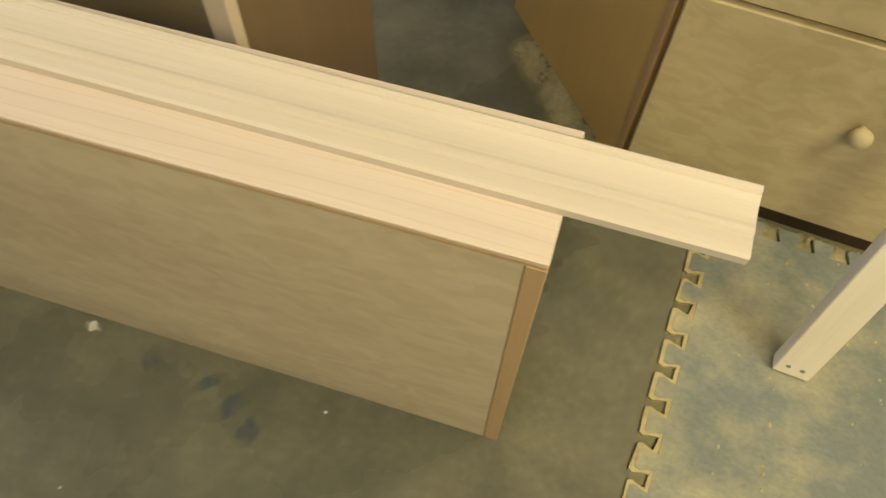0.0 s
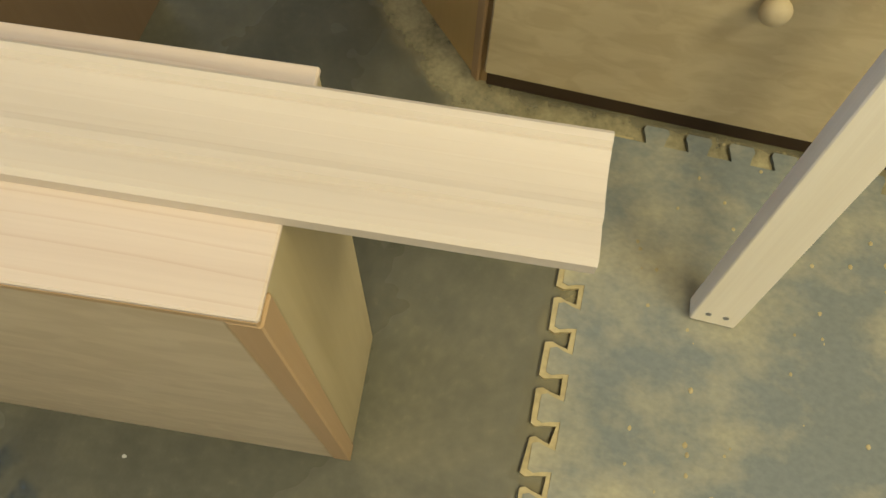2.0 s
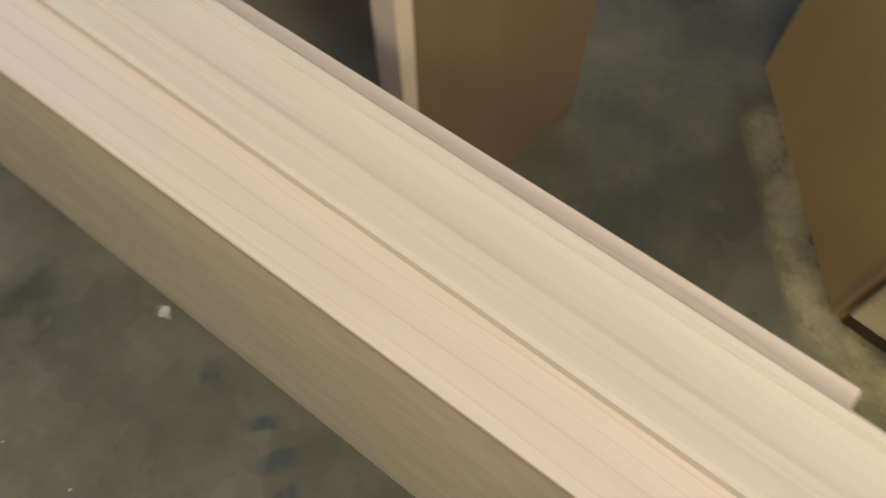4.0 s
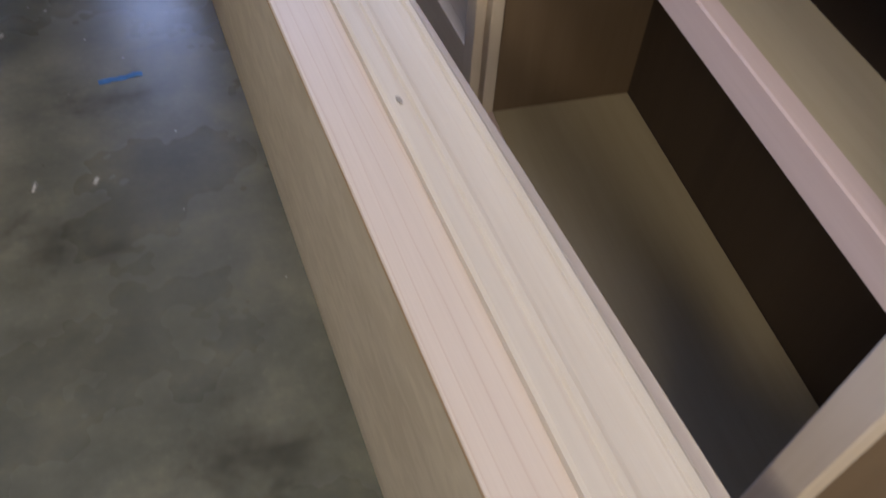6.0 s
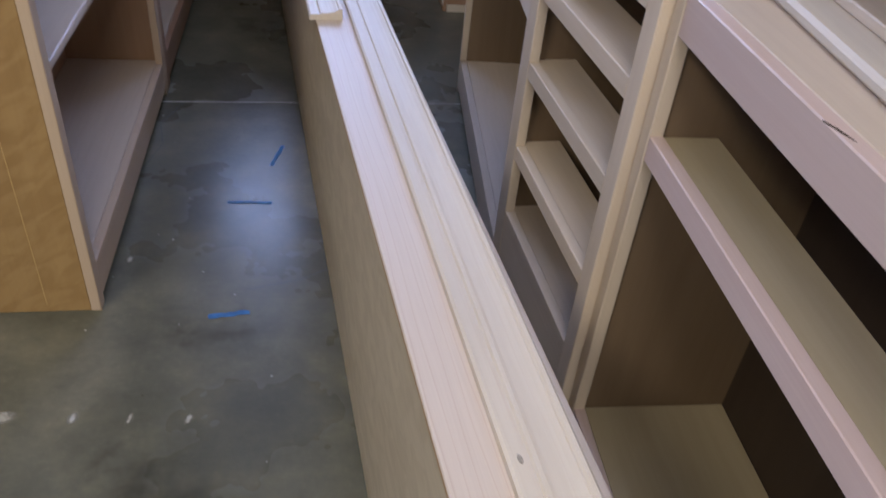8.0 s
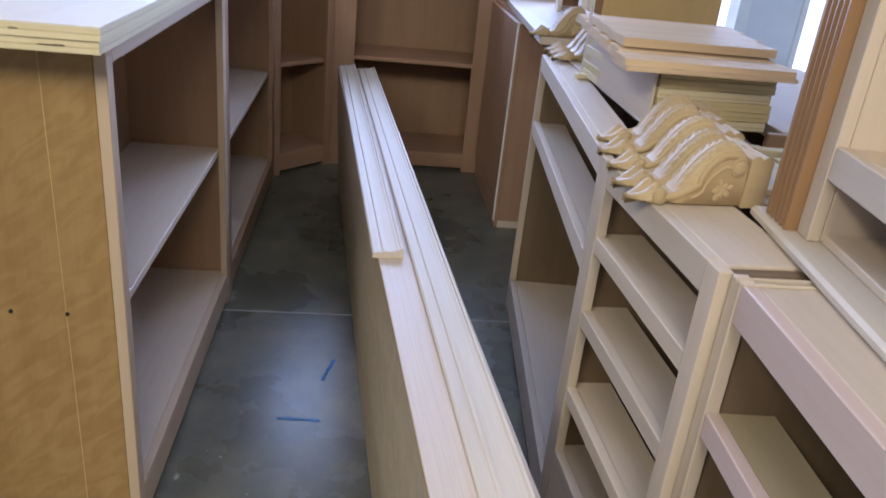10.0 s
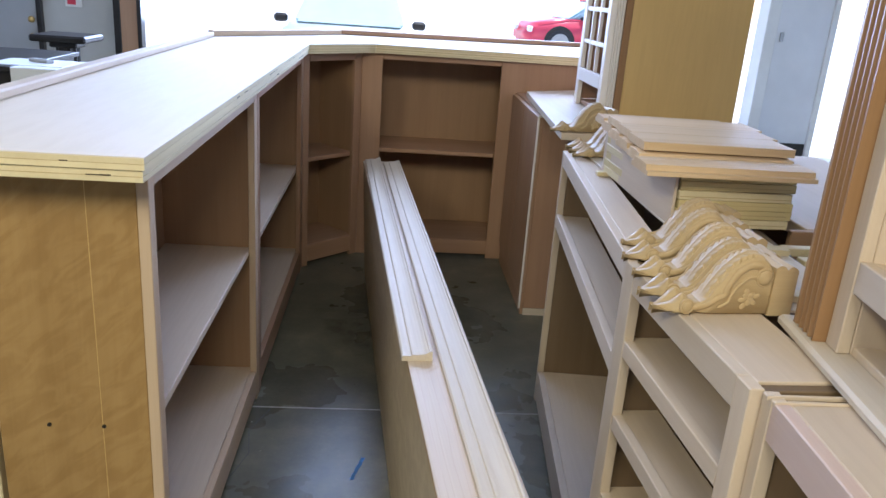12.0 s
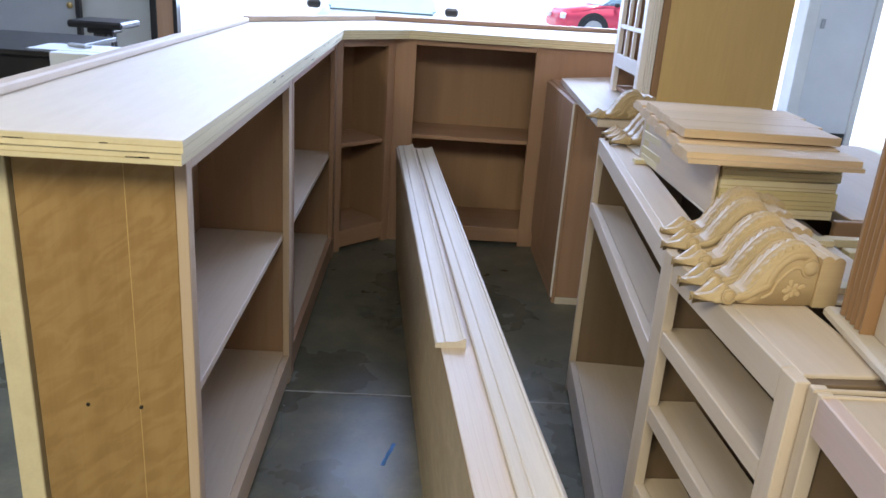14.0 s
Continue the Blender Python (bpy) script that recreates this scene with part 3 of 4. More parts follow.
# ---- near hutch with the fluted pilaster, standing on the row ----
near = thing("open_hutch", "unfinished open hutch with a stained fluted pilaster on a pale base", "hutch", 0.373, 1.49, RT + 0.0005, -6.8)
board("base_board", near, poplar, 0, 0.42, -1.2, 0.0, 0, 0.017, 0.005, "pale base board")
FL = [(0.0, 0.0)]
for i in range(4):
    u = 0.007 + i * 0.0155
    FL += [(u, 0.0)] + [(u + 0.0125 * k / 5, 0.006 * math.sin(math.pi * k / 5)) for k in range(1, 5)] + [(u + 0.0125, 0.0)]
FL += [(0.07, 0.0), (0.07, 0.036), (0.0, 0.036)]


def fluted(bm, x0, y0, z0, z1):
    """A pilaster whose fluted face looks along -x."""
    return prism(bm, [(x0 + v, y0 - u) for u, v in FL], z0, z1, "z")


part("pilaster", fluted(bmesh.new(), 0.012, -0.03, 0.0175, 1.1), stained, near, "orange-stained fluted pilaster")
board("stile", near, maple["z"], 0.03, 0.048, -0.135, -0.1005, 0.0175, 1.1)
board("side_panel", near, interior["z"], 0.0485, 0.40, -0.06, -0.042, 0.0175, 1.1)
board("inner_side", near, maple["z"], 0.0485, 0.40, -0.135, -0.12, 0.0175, 1.1)
board("back_panel", near, interior["z"], 0.401, 0.415, -1.15, -0.042, 0.0175, 1.1)
board("rail", near, maple["y"], 0.031, 0.049, -1.15, -0.1355, 0.105, 0.15)
board("shelf", near, shelf_wood["y"], 0.0495, 0.4, -1.15, -0.136, 0.13, 0.149)
board("inner_floor", near, shelf_wood["y"], 0.0495, 0.4, -1.15, -0.136, 0.0175, 0.03)
board("top_panel", near, maple["y"], 0.0, 0.42, -1.2, 0.0, 1.1005, 1.12)

rearb = thing("rear_top_board", "pale maple board bridging the backs of the row", "board", 0, 0, 0)
board("board", rearb, poplar, 0.372, 0.553, 1.53, 2.9, RT + 0.0005, RT + 0.006, 0.001)
for y in (1.56, 1.8):
    board("batten", rearb, ply_light, 0.4, 0.55, y, y + 0.03, RT + 0.0065, RT + 0.018, 0.001)
rearc = thing("rear_cabinet", "open brown cabinet carcass with pale top rails behind the row", "cabinet", 0, 0, 0)
board("side_panel", rearc, interior["z"], 0.6, 1.2, 1.42, 1.44, 0, RT - 0.03)
board("side_panel", rearc, interior["z"], 0.6, 1.2, 2.88, 2.9, 0, RT - 0.03)
board("back_panel", rearc, interior["z"], 1.185, 1.2, 1.4405, 2.8795, 0, RT - 0.03)
# these two panels carry the unlit hollow in their near-black colour
board("front_panel", rearc, shade_brown, 0.585, 0.5995, 1.42, 2.9, 0, RT - 0.03)
board("floor_panel", rearc, shade_brown, 0.6, 1.1845, 1.4405, 2.8795, 0.1, 0.118)
for ya, yb in ((1.42, 1.455), (1.71, 1.745), (1.83, 1.86), (1.91, 1.935)):
    board("top_rail", rearc, ply_light, 0.6, 1.2, ya, yb, RT - 0.0295, RT - 0.012, 0.0015)
board("top_panel", rearc, tan["y"], 0.7, 1.2, 2.02, 2.9, RT - 0.0295, RT, 0.002)
board("top_edge", rearc, interior["x"], 0.66, 1.2, 2.004, 2.0195, RT - 0.075, RT - 0.002, 0.002, "brown front edge")
strips = thing("divider_strip", "thin pale divider strip across two cabinet sides", "wood strip", 0, 0, 0, group="divider strips")
board("strip", strips, maple["x"], 0.25, 0.362, 1.258, 1.263, RT - 0.004, RT + 0.002, 0.001)
copy_thing(strips, pose(0.002, -0.016, 0))


# ---- carved corbels ----
def smooth(a, b, t):
    t = max(0.0, min(1.0, (t - a) / (b - a)))
    return t * t * (3 - 2 * t)


TOP_Z = [(0.0, 0.005), (0.012, 0.009), (0.03, 0.016), (0.045, 0.022), (0.056, 0.02), (0.067, 0.015), (0.08, 0.018), (0.09, 0.027), (0.1, 0.04), (0.12, 0.066),
         (0.14, 0.083), (0.16, 0.091), (0.178, 0.09), (0.192, 0.081), (0.2, 0.07)]


def top_z(x):
    for (a, p), (b, q) in zip(TOP_Z, TOP_Z[1:]):
        if a <= x <= b:
            return p + (q - p) * (x - a) / (b - a)
    return TOP_Z[-1][1]


def tube(bm, pts, r, flat=1.0):
    """A round bead along a path in the x-z plane at a given y."""
    prev = None
    for i, (x, y, z) in enumerate(pts):
        a = pts[max(i - 1, 0)]
        b = pts[min(i + 1, len(pts) - 1)]
        t = Vector((b[0] - a[0], 0, b[2] - a[2])).normalized()
        u, w = Vector((-t.z, 0, t.x)), Vector((0, 1, 0))
        rr = r * (0.55 if i in (0, len(pts) - 1) else 1.0)
        ring = [bm.verts.new(Vector((x, y, z)) + u * rr * math.cos(k * math.pi / 4) + w * rr * flat * math.sin(k * math.pi / 4)) for k in range(8)]
        if prev:
            for k in range(8):
                bm.faces.new((prev[k], prev[(k + 1) % 8], ring[(k + 1) % 8], ring[k]))
        prev = ring
    bmesh.ops.recalc_face_normals(bm, faces=bm.faces)
    for f in bm.faces:
        f.smooth = True
    return bm


def curve_pts(keys, y, n=24):
    out = []
    for i in range(n + 1):
        t = i / n * (len(keys) - 1)
        k = min(int(t), len(keys) - 2)
        f = t - k
        p0, p1, p2, p3 = keys[max(k - 1, 0)], keys[k], keys[k + 1], keys[min(k + 2, len(keys) - 1)]
        out.append(tuple(0.5 * (2 * p1[j] + (p2[j] - p0[j]) * f + (2 * p0[j] - 5 * p1[j] + 4 * p2[j] - p3[j]) * f * f + (3 * p1[j] - p0[j] - 3 * p2[j] + p3[j]) * f ** 3) for j in (0, 1)))
    return [(x, y, z) for x, z in out]


def make_corbel(label):
    c = thing("corbel", label, "corbel", 0, 0, 0, 0, group="carved corbels")
    half, n, m = 0.027, 170, 40
    rows = []
    for i in range(n + 1):
        x = 0.2 * i / n
        zt = top_z(x) * 1.04
        w = half * (0.22 + 0.78 * smooth(0.0, 0.04, x)) * (1 - 0.2 * math.exp(-(((x - 0.072) / 0.012) ** 2)))
        amp = smooth(0.082, 0.1, x) * (1 - smooth(0.186, 0.198, x))
        ring = []
        for k in range(m + 1):
            q = -1 + 2 * k / m
            side = abs(q)
            z = zt - 0.012 * smooth(0.8, 1.0, side)
            saw = (x * 88 - side * 1.3) % 1.0
            edge = 0.36 + 0.22 * math.sin(math.pi * saw) ** 0.6
            leaf = 0.0052 * (1 - smooth(edge - 0.025, edge + 0.025, side))
            groove = -0.0016 * math.exp(-((min(saw, 1 - saw) / 0.13) ** 2)) * smooth(0.08, 0.25, side) * (1 - smooth(0.5, 0.66, side))
            stem = 0.0022 * math.exp(-((q / 0.09) ** 2))
            hollow = -0.0058 * math.exp(-(((side - 0.68) / 0.08) ** 2))
            rim = 0.0045 * math.exp(-(((side - 0.86) / 0.07) ** 2))
            z += amp * (leaf + groove + stem + hollow + rim)
            ball = 0.0095 * math.exp(-(((x - 0.047) / 0.0125) ** 2)) * math.exp(-(((side - 0.5) / 0.27) ** 2))
            snout = -0.004 * math.exp(-((q / 0.3) ** 2)) * math.exp(-(((x - 0.03) / 0.012) ** 2))
            ring.append((x, w * q, z + ball + snout))
        low = 0.002 if x > 0.02 else 0.002 + (0.02 - x) * 0.25
        mid = max(low + 0.003, zt - 0.024)
        ring += [(x, w, mid), (x, w * 0.97, low), (x, -w * 0.97, low), (x, -w, mid)]
        rows.append(ring)
    bm = bmesh.new()
    vs = [[bm.verts.new(p) for p in r] for r in rows]
    for r, t in zip(vs, vs[1:]):
        k = len(r)
        for i in range(k):
            bm.faces.new((r[i], r[(i + 1) % k], t[(i + 1) % k], t[i]))
    bm.faces.new(vs[0])
    bm.faces.new(vs[-1])
    bmesh.ops.recalc_face_normals(bm, faces=bm.faces)
    for f in bm.faces:
        f.smooth = len(f.verts) == 4
    part("body", bm, carved, c)
    out = [(0.2005, 0.0), (0.2005, 0.08)] + [(0.2005 + 0.042 * k / 12, 0.081 + 0.006 * abs(math.sin(math.pi * k / 6)) - 0.004 * k / 12) for k in range(13)] + [(0.2425, 0.0)]
    part("block", prism(bmesh.new(), out, -0.031, 0.031, "y"), carved, c)
    for sgn in (-1, 1):
        y = sgn * half
        for x, z, r in ((0.052, 0.014, 0.0105), (0.184, 0.064, 0.0135)):
            bm = bmesh.new()
            bmesh.ops.create_uvsphere(bm, u_segments=16, v_segments=8, radius=r)
            for v in bm.verts:
                v.co = Vector((x + v.co.x, y + v.co.y * 0.5, z + v.co.z))
            tube(bm, [(x + (r + 0.001) * math.cos(a * 0.42), y, z + (r + 0.001) * math.sin(a * 0.42)) for a in range(16)], 0.0022)
            for f in bm.faces:
                f.smooth = True
            part("scroll", bm, carved, c)
        bm = bmesh.new()
        tube(bm, curve_pts([(0.06, 0.012), (0.085, 0.016), (0.105, 0.028), (0.118, 0.034), (0.12, 0.046), (0.136, 0.071), (0.155, 0.083), (0.176, 0.083)], y), 0.006, 0.55)
        part("border", bm, carved, c)
        bm = bmesh.new()
        tube(bm, curve_pts([(0.108, 0.012), (0.125, 0.022), (0.13, 0.036), (0.142, 0.052), (0.158, 0.064), (0.172, 0.062)], y), 0.003, 0.8)
        part("border", bm, carved, c)
        bm = bmesh.new()
        for k in range(9):
            a = k * 2.4
            g = bmesh.ops.create_icosphere(bm, subdivisions=2, radius=1.0)
            for v in g["verts"]:
                u, t = v.co.x * 0.0075, v.co.z * 0.0055
                rr = 0.004 + 0.0016 * k
                v.co = Vector((0.16 + (rr + u) * math.cos(a) - t * math.sin(a), y + v.co.y * 0.0016, 0.027 + ((rr + u) * math.sin(a) + t * math.cos(a)) * 0.9))
        for f in bm.faces:
            f.smooth = True
        part("flower", bm, carved, c)
    return c


first = make_corbel("carved pale basswood corbel with leaf scrolls lying on its back")
first.matrix_world = pose(0.189, 1.527, RT + 0.001, 0, 0, 5) @ Matrix.Diagonal((0.9, 0.9, 0.96, 1))
for x, y, a in ((0.19, 1.592, 3), (0.208, 1.682, 2), (0.215, 1.768, 3), (0.236, 1.85, 2)):
    copy_thing(first, pose(x, y, RT + 0.001, 0, 0, a))
for x, y, a in ((0.322, 2.665, 4), (0.324, 2.727, 1), (0.326, 2.79, -2)):
    copy_thing(first, pose(x, y, RT + 0.007, 0, 0, a))
copy_thing(first, pose(0.312, 2.975, QZ + 0.031, 0, 0, 5))

blk = thing("wood_block", "small offcut of pale wood on the cabinet edge", "wood block", 0, 0, 0)
board("block", blk, ply_light, 0.338, 0.416, 2.436, 2.46, RT + 0.0001, RT + 0.012, 0.001)

# ---- stacked boards ----
random.seed(4)
for i in range(6):
    z = RT + 0.0065 + i * 0.0195
    dx, dy = random.uniform(-0.002, 0.002), random.uniform(-0.005, 0.005)
    ob = thing("stacked_board", "pale greenish poplar board in a stack behind the corbels", "board", 0.384 + dx, 1.972 + dy, z, 2.5, group="stacked boards")
    board("board", ob, wood_stack if i % 3 else ply_light, 0, 0.252 + random.uniform(-0.006, 0.006), 0, 0.5, 0, 0.0182 + random.uniform(0, 0.001), 0.0012)
rs = random.Random(3)
STACKED = [o for o in bpy.data.objects if o.name.startswith("stacked_board")]
for o in STACKED:
    zc = rs.uniform(0.006, 0.012)
    board("glue_line", o, ply_dark, 0.001, 0.245, -0.0006, 0.004, zc, zc + rs.uniform(0.0008, 0.0016), 0.0, "dark glue line")
ob = thing("standing_board", "pale board standing on edge against the stack", "board", 0.373, 1.975, RT + 0.0065, 1.0)
board("board", ob, maple["y"], 0, 0.0065, 0, 0.52, 0, 0.115, 0.001)
CROWN = [(0.0, 0.0), (0.0, 0.008), (0.012, 0.009), (0.014, 0.02), (0.05, 0.0225), (0.07, 0.0215), (0.084, 0.0225), (0.088, 0.018), (0.092, 0.012), (0.104, 0.011), (0.104, 0.0)]
STACK_T = RT + 0.0065 + 6 * 0.0195
for i, (y, x0, x1) in enumerate(((1.912, 0.288, 0.643), (2.02, 0.306, 0.645), (2.128, 0.312, 0.655), (2.236, 0.324, 0.666), (2.344, 0.334, 0.676))):
    ob = thing("crown_moulding", "orange-tan profiled moulding length lying across the stack", "moulding", x0, y, STACK_T + 0.0005 + 0.0008 * i, random.uniform(-1.2, 1.2), group="moulding lengths")
    part("profile", prism(bmesh.new(), CROWN, 0, x1 - x0, "x"), crown_wood, ob)
FLAT = [(0.0, 0.0), (0.0, 0.0165), (0.0015, 0.018), (0.116, 0.018), (0.1175, 0.0165), (0.1175, 0.0)]
for i in range(3):
    ob = thing("crown_moulding", "flat moulding length in a second layer on the stack", "moulding", 0.318 + 0.009 * i, 2.045 + 0.118 * i, STACK_T + 0.0265, 0, group="moulding lengths")
    part("profile", prism(bmesh.new(), FLAT, 0, 0.335 + 0.008 * i, "x"), crown_wood, ob)
ob = thing("crown_moulding", "profiled moulding lying behind the stack", "moulding", 0.347, 2.465, STACK_T + 0.0045, -1, group="moulding lengths")
part("profile", prism(bmesh.new(), CROWN, 0, 0.34, "x"), crown_wood, ob)

# ---- drawer cabinet by the mats, with an angled side ----
dc = thing("drawer_cabinet", "unfinished corner cabinet with a plywood drawer front and an angled side", "cabinet", 0, 0, 0)
DX = 0.521
FOOT = [(DX, -1.1), (DX, -0.036), (0.821, 0.256), (1.45, 0.256), (1.45, -1.1)]
part("body", prism(bmesh.new(), FOOT, 0.0, 0.95, "z"), birch_dark, dc, "brown framed body")
# almost black strip paints the shade in the gap below the lowest drawer
board("base_strip", dc, edge_dark, DX - 0.004, DX - 0.0005, -1.1, -0.045, 0.0, 0.045, 0.0005, "dark strip painting the shaded gap under the drawer")
for z0, z1 in ((0.046, 0.42), (0.43, 0.66), (0.67, 0.93)):
    d = board("drawer_front", dc, drawer_ply, DX - 0.018, DX - 0.0005, -0.74, -0.042, z0, z1, 0.002, "pale plywood drawer front")
    bm = bmesh.new()
    bmesh.ops.create_uvsphere(bm, u_segments=20, v_segments=12, radius=0.0165)
    for v in bm.verts:
        v.co = Vector((DX - 0.036 + v.co.x * 0.8, -0.325 + v.co.y, z0 + 0.235 + v.co.z))
    g = bmesh.ops.create_cone(bm, segments=16, radius1=0.008, radius2=0.0065, depth=0.018, cap_ends=True)
    for v in g["verts"]:
        v.co = Vector((DX - 0.027 + v.co.z, -0.325 + v.co.x, z0 + 0.235 + v.co.y))
    for f in bm.faces:
        f.smooth = True
    k = part("knob", bm, drawer_ply, d, "turned pale wooden knob")
side = Vector((0.3, 0.292, 0)).normalized()
nrm = Vector((-side.y, side.x, 0))


def side_board(name, material, a, b, z0, z1, thick, label=""):
    bm = brick_shape(bmesh.new(), a, b, 0.0005, thick, z0, z1, 0.0015)
    for v in bm.verts:
        v.co = Vector((DX, -0.036, 0)) + side * v.co.x + nrm * v.co.y + Vector((0, 0, v.co.z))
    return part(name, bm, material, dc, label)


side_board("side_stile", edge_band, 0.0, 0.016, 0, 0.95, 0.006, "orange-brown corner stile")
side_board("side_field", gold_ply, 0.0165, 0.415, 0.0, 0.95, 0.003, "golden angled side panel")


# ---- foam mats, sawdust, leaning post ----
def mat_edge(n, pitch, depth, flare, narrow=0.42):
    """One run of jigsaw teeth along u, standing out along v."""
    out = []
    for i in range(n):
        u = i * pitch
        a, b = u + pitch * (0.5 - narrow / 2), u + pitch * (0.5 + narrow / 2)
        out += [(a, 0.0), (a - flare * 0.4, depth * 0.4), (a - flare, depth * 0.75), (a - flare * 0.5, depth), (b + flare * 0.5, depth), (b + flare, depth * 0.75), (b + flare * 0.4, depth * 0.4), (b, 0.0)]
    return out


mat_n, pitch = 19, 0.057
MX, MY = 0.475, -0.224
run = [(MX - 0.004 - u, MY + v) for u, v in mat_edge(mat_n, pitch, 0.027, 0.0055)]
run2 = [(MX + v, MY - 0.03 - u) for u, v in mat_edge(18, pitch, 0.027, 0.0055)]
outline = [(MX, MY)] + run + [(MX - 1.3, MY), (MX - 1.3, MY - 1.15), (MX, MY - 1.15)] + run2[::-1]
mat_ob = thing("foam_mat", "grey interlocking foam floor mat dusted with sawdust", "floor mat", 0, 0, 0)
part("sheet", prism(bmesh.new(), outline[::-1], 0.0005, 0.008, "z"), mat_foam, mat_ob)


def heap(label, bm):
    ob = link_mesh("sawdust", bm, sawdust)
    return tagged(ob, label, "sawdust", kind="stuff")


grown = [(u, v + 0.006 + 0.005 * noise.noise((u * 30, v * 60, 3))) for u, v in mat_edge(mat_n, pitch, 0.0275, 0.0055, 0.62)]
rim = [(MX + 0.004, MY - 0.03), (MX + 0.004, MY + 0.005)] + [(MX - 0.004 - u, MY + v) for u, v in grown] + [(MX - 1.2, MY + 0.004), (MX - 1.2, MY - 0.03)]
heap("pale sawdust gathered along the toothed mat edge", prism(bmesh.new(), rim[::-1], 0.0004, 0.0068, "z"))


def cover(name, label, category, material, path, wide, z, kind="stuff", strength=0.85):
    """A strip of thin cover round a path, densest in its middle."""
    bm = bmesh.new()
    lay = bm.verts.layers.float.new("cover")
    prev = None
    for i in range(len(path)):
        a, b = path[max(i - 1, 0)], path[min(i + 1, len(path) - 1)]
        d = Vector((b[0] - a[0], b[1] - a[1])).normalized()
        ring = []
        for k in range(9):
            s = -1 + k / 4
            v = bm.verts.new((path[i][0] - d.y * s * wide, path[i][1] + d.x * s * wide, z))
            ends = min(1.0, i / 2, (len(path) - 1 - i) / 2)
            v[lay] = strength * (1 - s * s) * ends
            ring.append(v)
        if prev:
            for k in range(8):
                bm.faces.new((prev[k], ring[k], ring[k + 1], prev[k + 1]))
        prev = ring
    return tagged(link_mesh(name, bm, material), label, category, kind=kind)


def line(a, b, n):
    return [(a[0] + (b[0] - a[0]) * i / n, a[1] + (b[1] - a[1]) * i / n) for i in range(n + 1)]


cover("sawdust", "pale sawdust swept against the cabinet base", "sawdust", dust_cover, line((DX - 0.035, -1.0), (DX - 0.045, -0.1), 12) + line((DX - 0.03, -0.03), (0.8, 0.265), 8), 0.07, 0.0012, strength=0.9)
cover("sawdust", "sawdust film in front of the mat teeth", "sawdust", dust_cover, line((MX, MY + 0.02), (MX - 1.2, MY + 0.02), 24), 0.05, 0.0007, strength=0.66)
cover("sawdust", "thin sawdust film on the open concrete", "sawdust", dust_cover, line((0.42, -0.22), (0.47, 0.04), 8), 0.12, 0.0008, strength=0.62)
rnd = random.Random(8)
bm = bmesh.new()
for i in range(240):
    x, y = rnd.uniform(-0.5, 0.56), rnd.uniform(-0.95, -0.27)
    r = rnd.uniform(0.001, 0.0035)
    g = bmesh.ops.create_icosphere(bm, subdivisions=1, radius=r)
    for v in g["verts"]:
        v.co = Vector((x + v.co.x * rnd.uniform(0.8, 1.6), y + v.co.y, 0.0083 + v.co.z * 0.4))
heap("scattered sawdust crumbs on the foam mat", bm)

post = thing("leaning_post", "pale flat post leaning towards the cabinet, two screws near its foot", "post")
foot, way = Vector((0.2585, -0.3795, 0.0)), Vector((0.187, -0.022, 1.0)).normalized()
px = Vector((0, 1, 0)) - way * way.y
px.normalize()
py = way.cross(px)
post.matrix_world = Matrix(((px.x, py.x, way.x, foot.x), (px.y, py.y, way.y, foot.y), (px.z, py.z, way.z, foot.z + 0.0095), (0, 0, 0, 1)))
board("shaft", post, post_wood, -0.0273, 0.0273, -0.014, 0.014, 0.002, 1.15, 0.0015)
for u in (0.011, -0.01):
    bm = bmesh.new()
    g = bmesh.ops.create_cone(bm, cap_ends=True, segments=12, radius1=0.0035, radius2=0.0035, depth=0.003)
    for v in g["verts"]:
        v.co = Vector((u + v.co.x, 0.0142 + v.co.z * 0.3, 0.02 + abs(u) * 0.2 + v.co.y))
    part("screw", bm, steel, post, "dark screw head")

# ---- marks on the floor ----
def tape(x, y, a, w, d):
    bm = bmesh.new()
    rn = random.Random(int(x * 1000) + int(y * 100))
    up = [(-w / 2 + w * i / 10, d / 2 * rn.uniform(0.5, 1.1)) for i in range(11)]
    lo = [(w / 2 - w * i / 10, -d / 2 * rn.uniform(0.5, 1.1)) for i in range(11)]
    prism(bm, up + lo, 0.0005, 0.0011, "z")
    ob = link_mesh("tape_scrap", bm, tape_blue)
    ob.matrix_world = pose(x, y, 0, 0, 0, a)
    return tagged(ob, "worn scrap of blue tape stuck to the concrete", "tape", group="tape scraps")


for v in ((-0.355, 1.68, 6, 0.085, 0.016), (-0.33, 2.102, -2, 0.11, 0.012), (-0.266, 2.335, 75, 0.11, 0.012)):
    tape(*v)
for pts, wd, st in (([(-0.07, 0.5), (-0.085, 0.53), (-0.1, 0.55)], 0.04, 0.74), ([(-0.09, 0.4), (-0.1, 0.38), (-0.115, 0.35)], 0.05, 0.8), ([(-0.12, 0.37), (-0.13, 0.34), (-0.14, 0.31)], 0.035, 0.78), ([(-0.075, 0.45), (-0.09, 0.43), (-0.1, 0.42)], 0.045, 0.74)):
    path = [p for u, v in zip(pts, pts[1:]) for p in line(u, v, 3)[:-1]] + [pts[-1]]
    cover("paint_smudge", "dull blue-grey paint smudge on the concrete", "paint stain", smudge_cover, path, wd, 0.0007, strength=st)
for x, y, r in ((-0.73, 1.43, 0.05), (-0.61, 1.418, 0.02), (-0.512, 1.41, 0.012), (-0.408, 1.403, 0.018), (-0.585, 1.88, 0.02), (-0.072, 0.64, 0.014)):
    cover("paint_mark", "faint square of old white paint on the concrete", "paint mark", white_cover, line((x - r, y), (x + r, y - 0.004), 4), 0.024, 0.0009, strength=1.0)
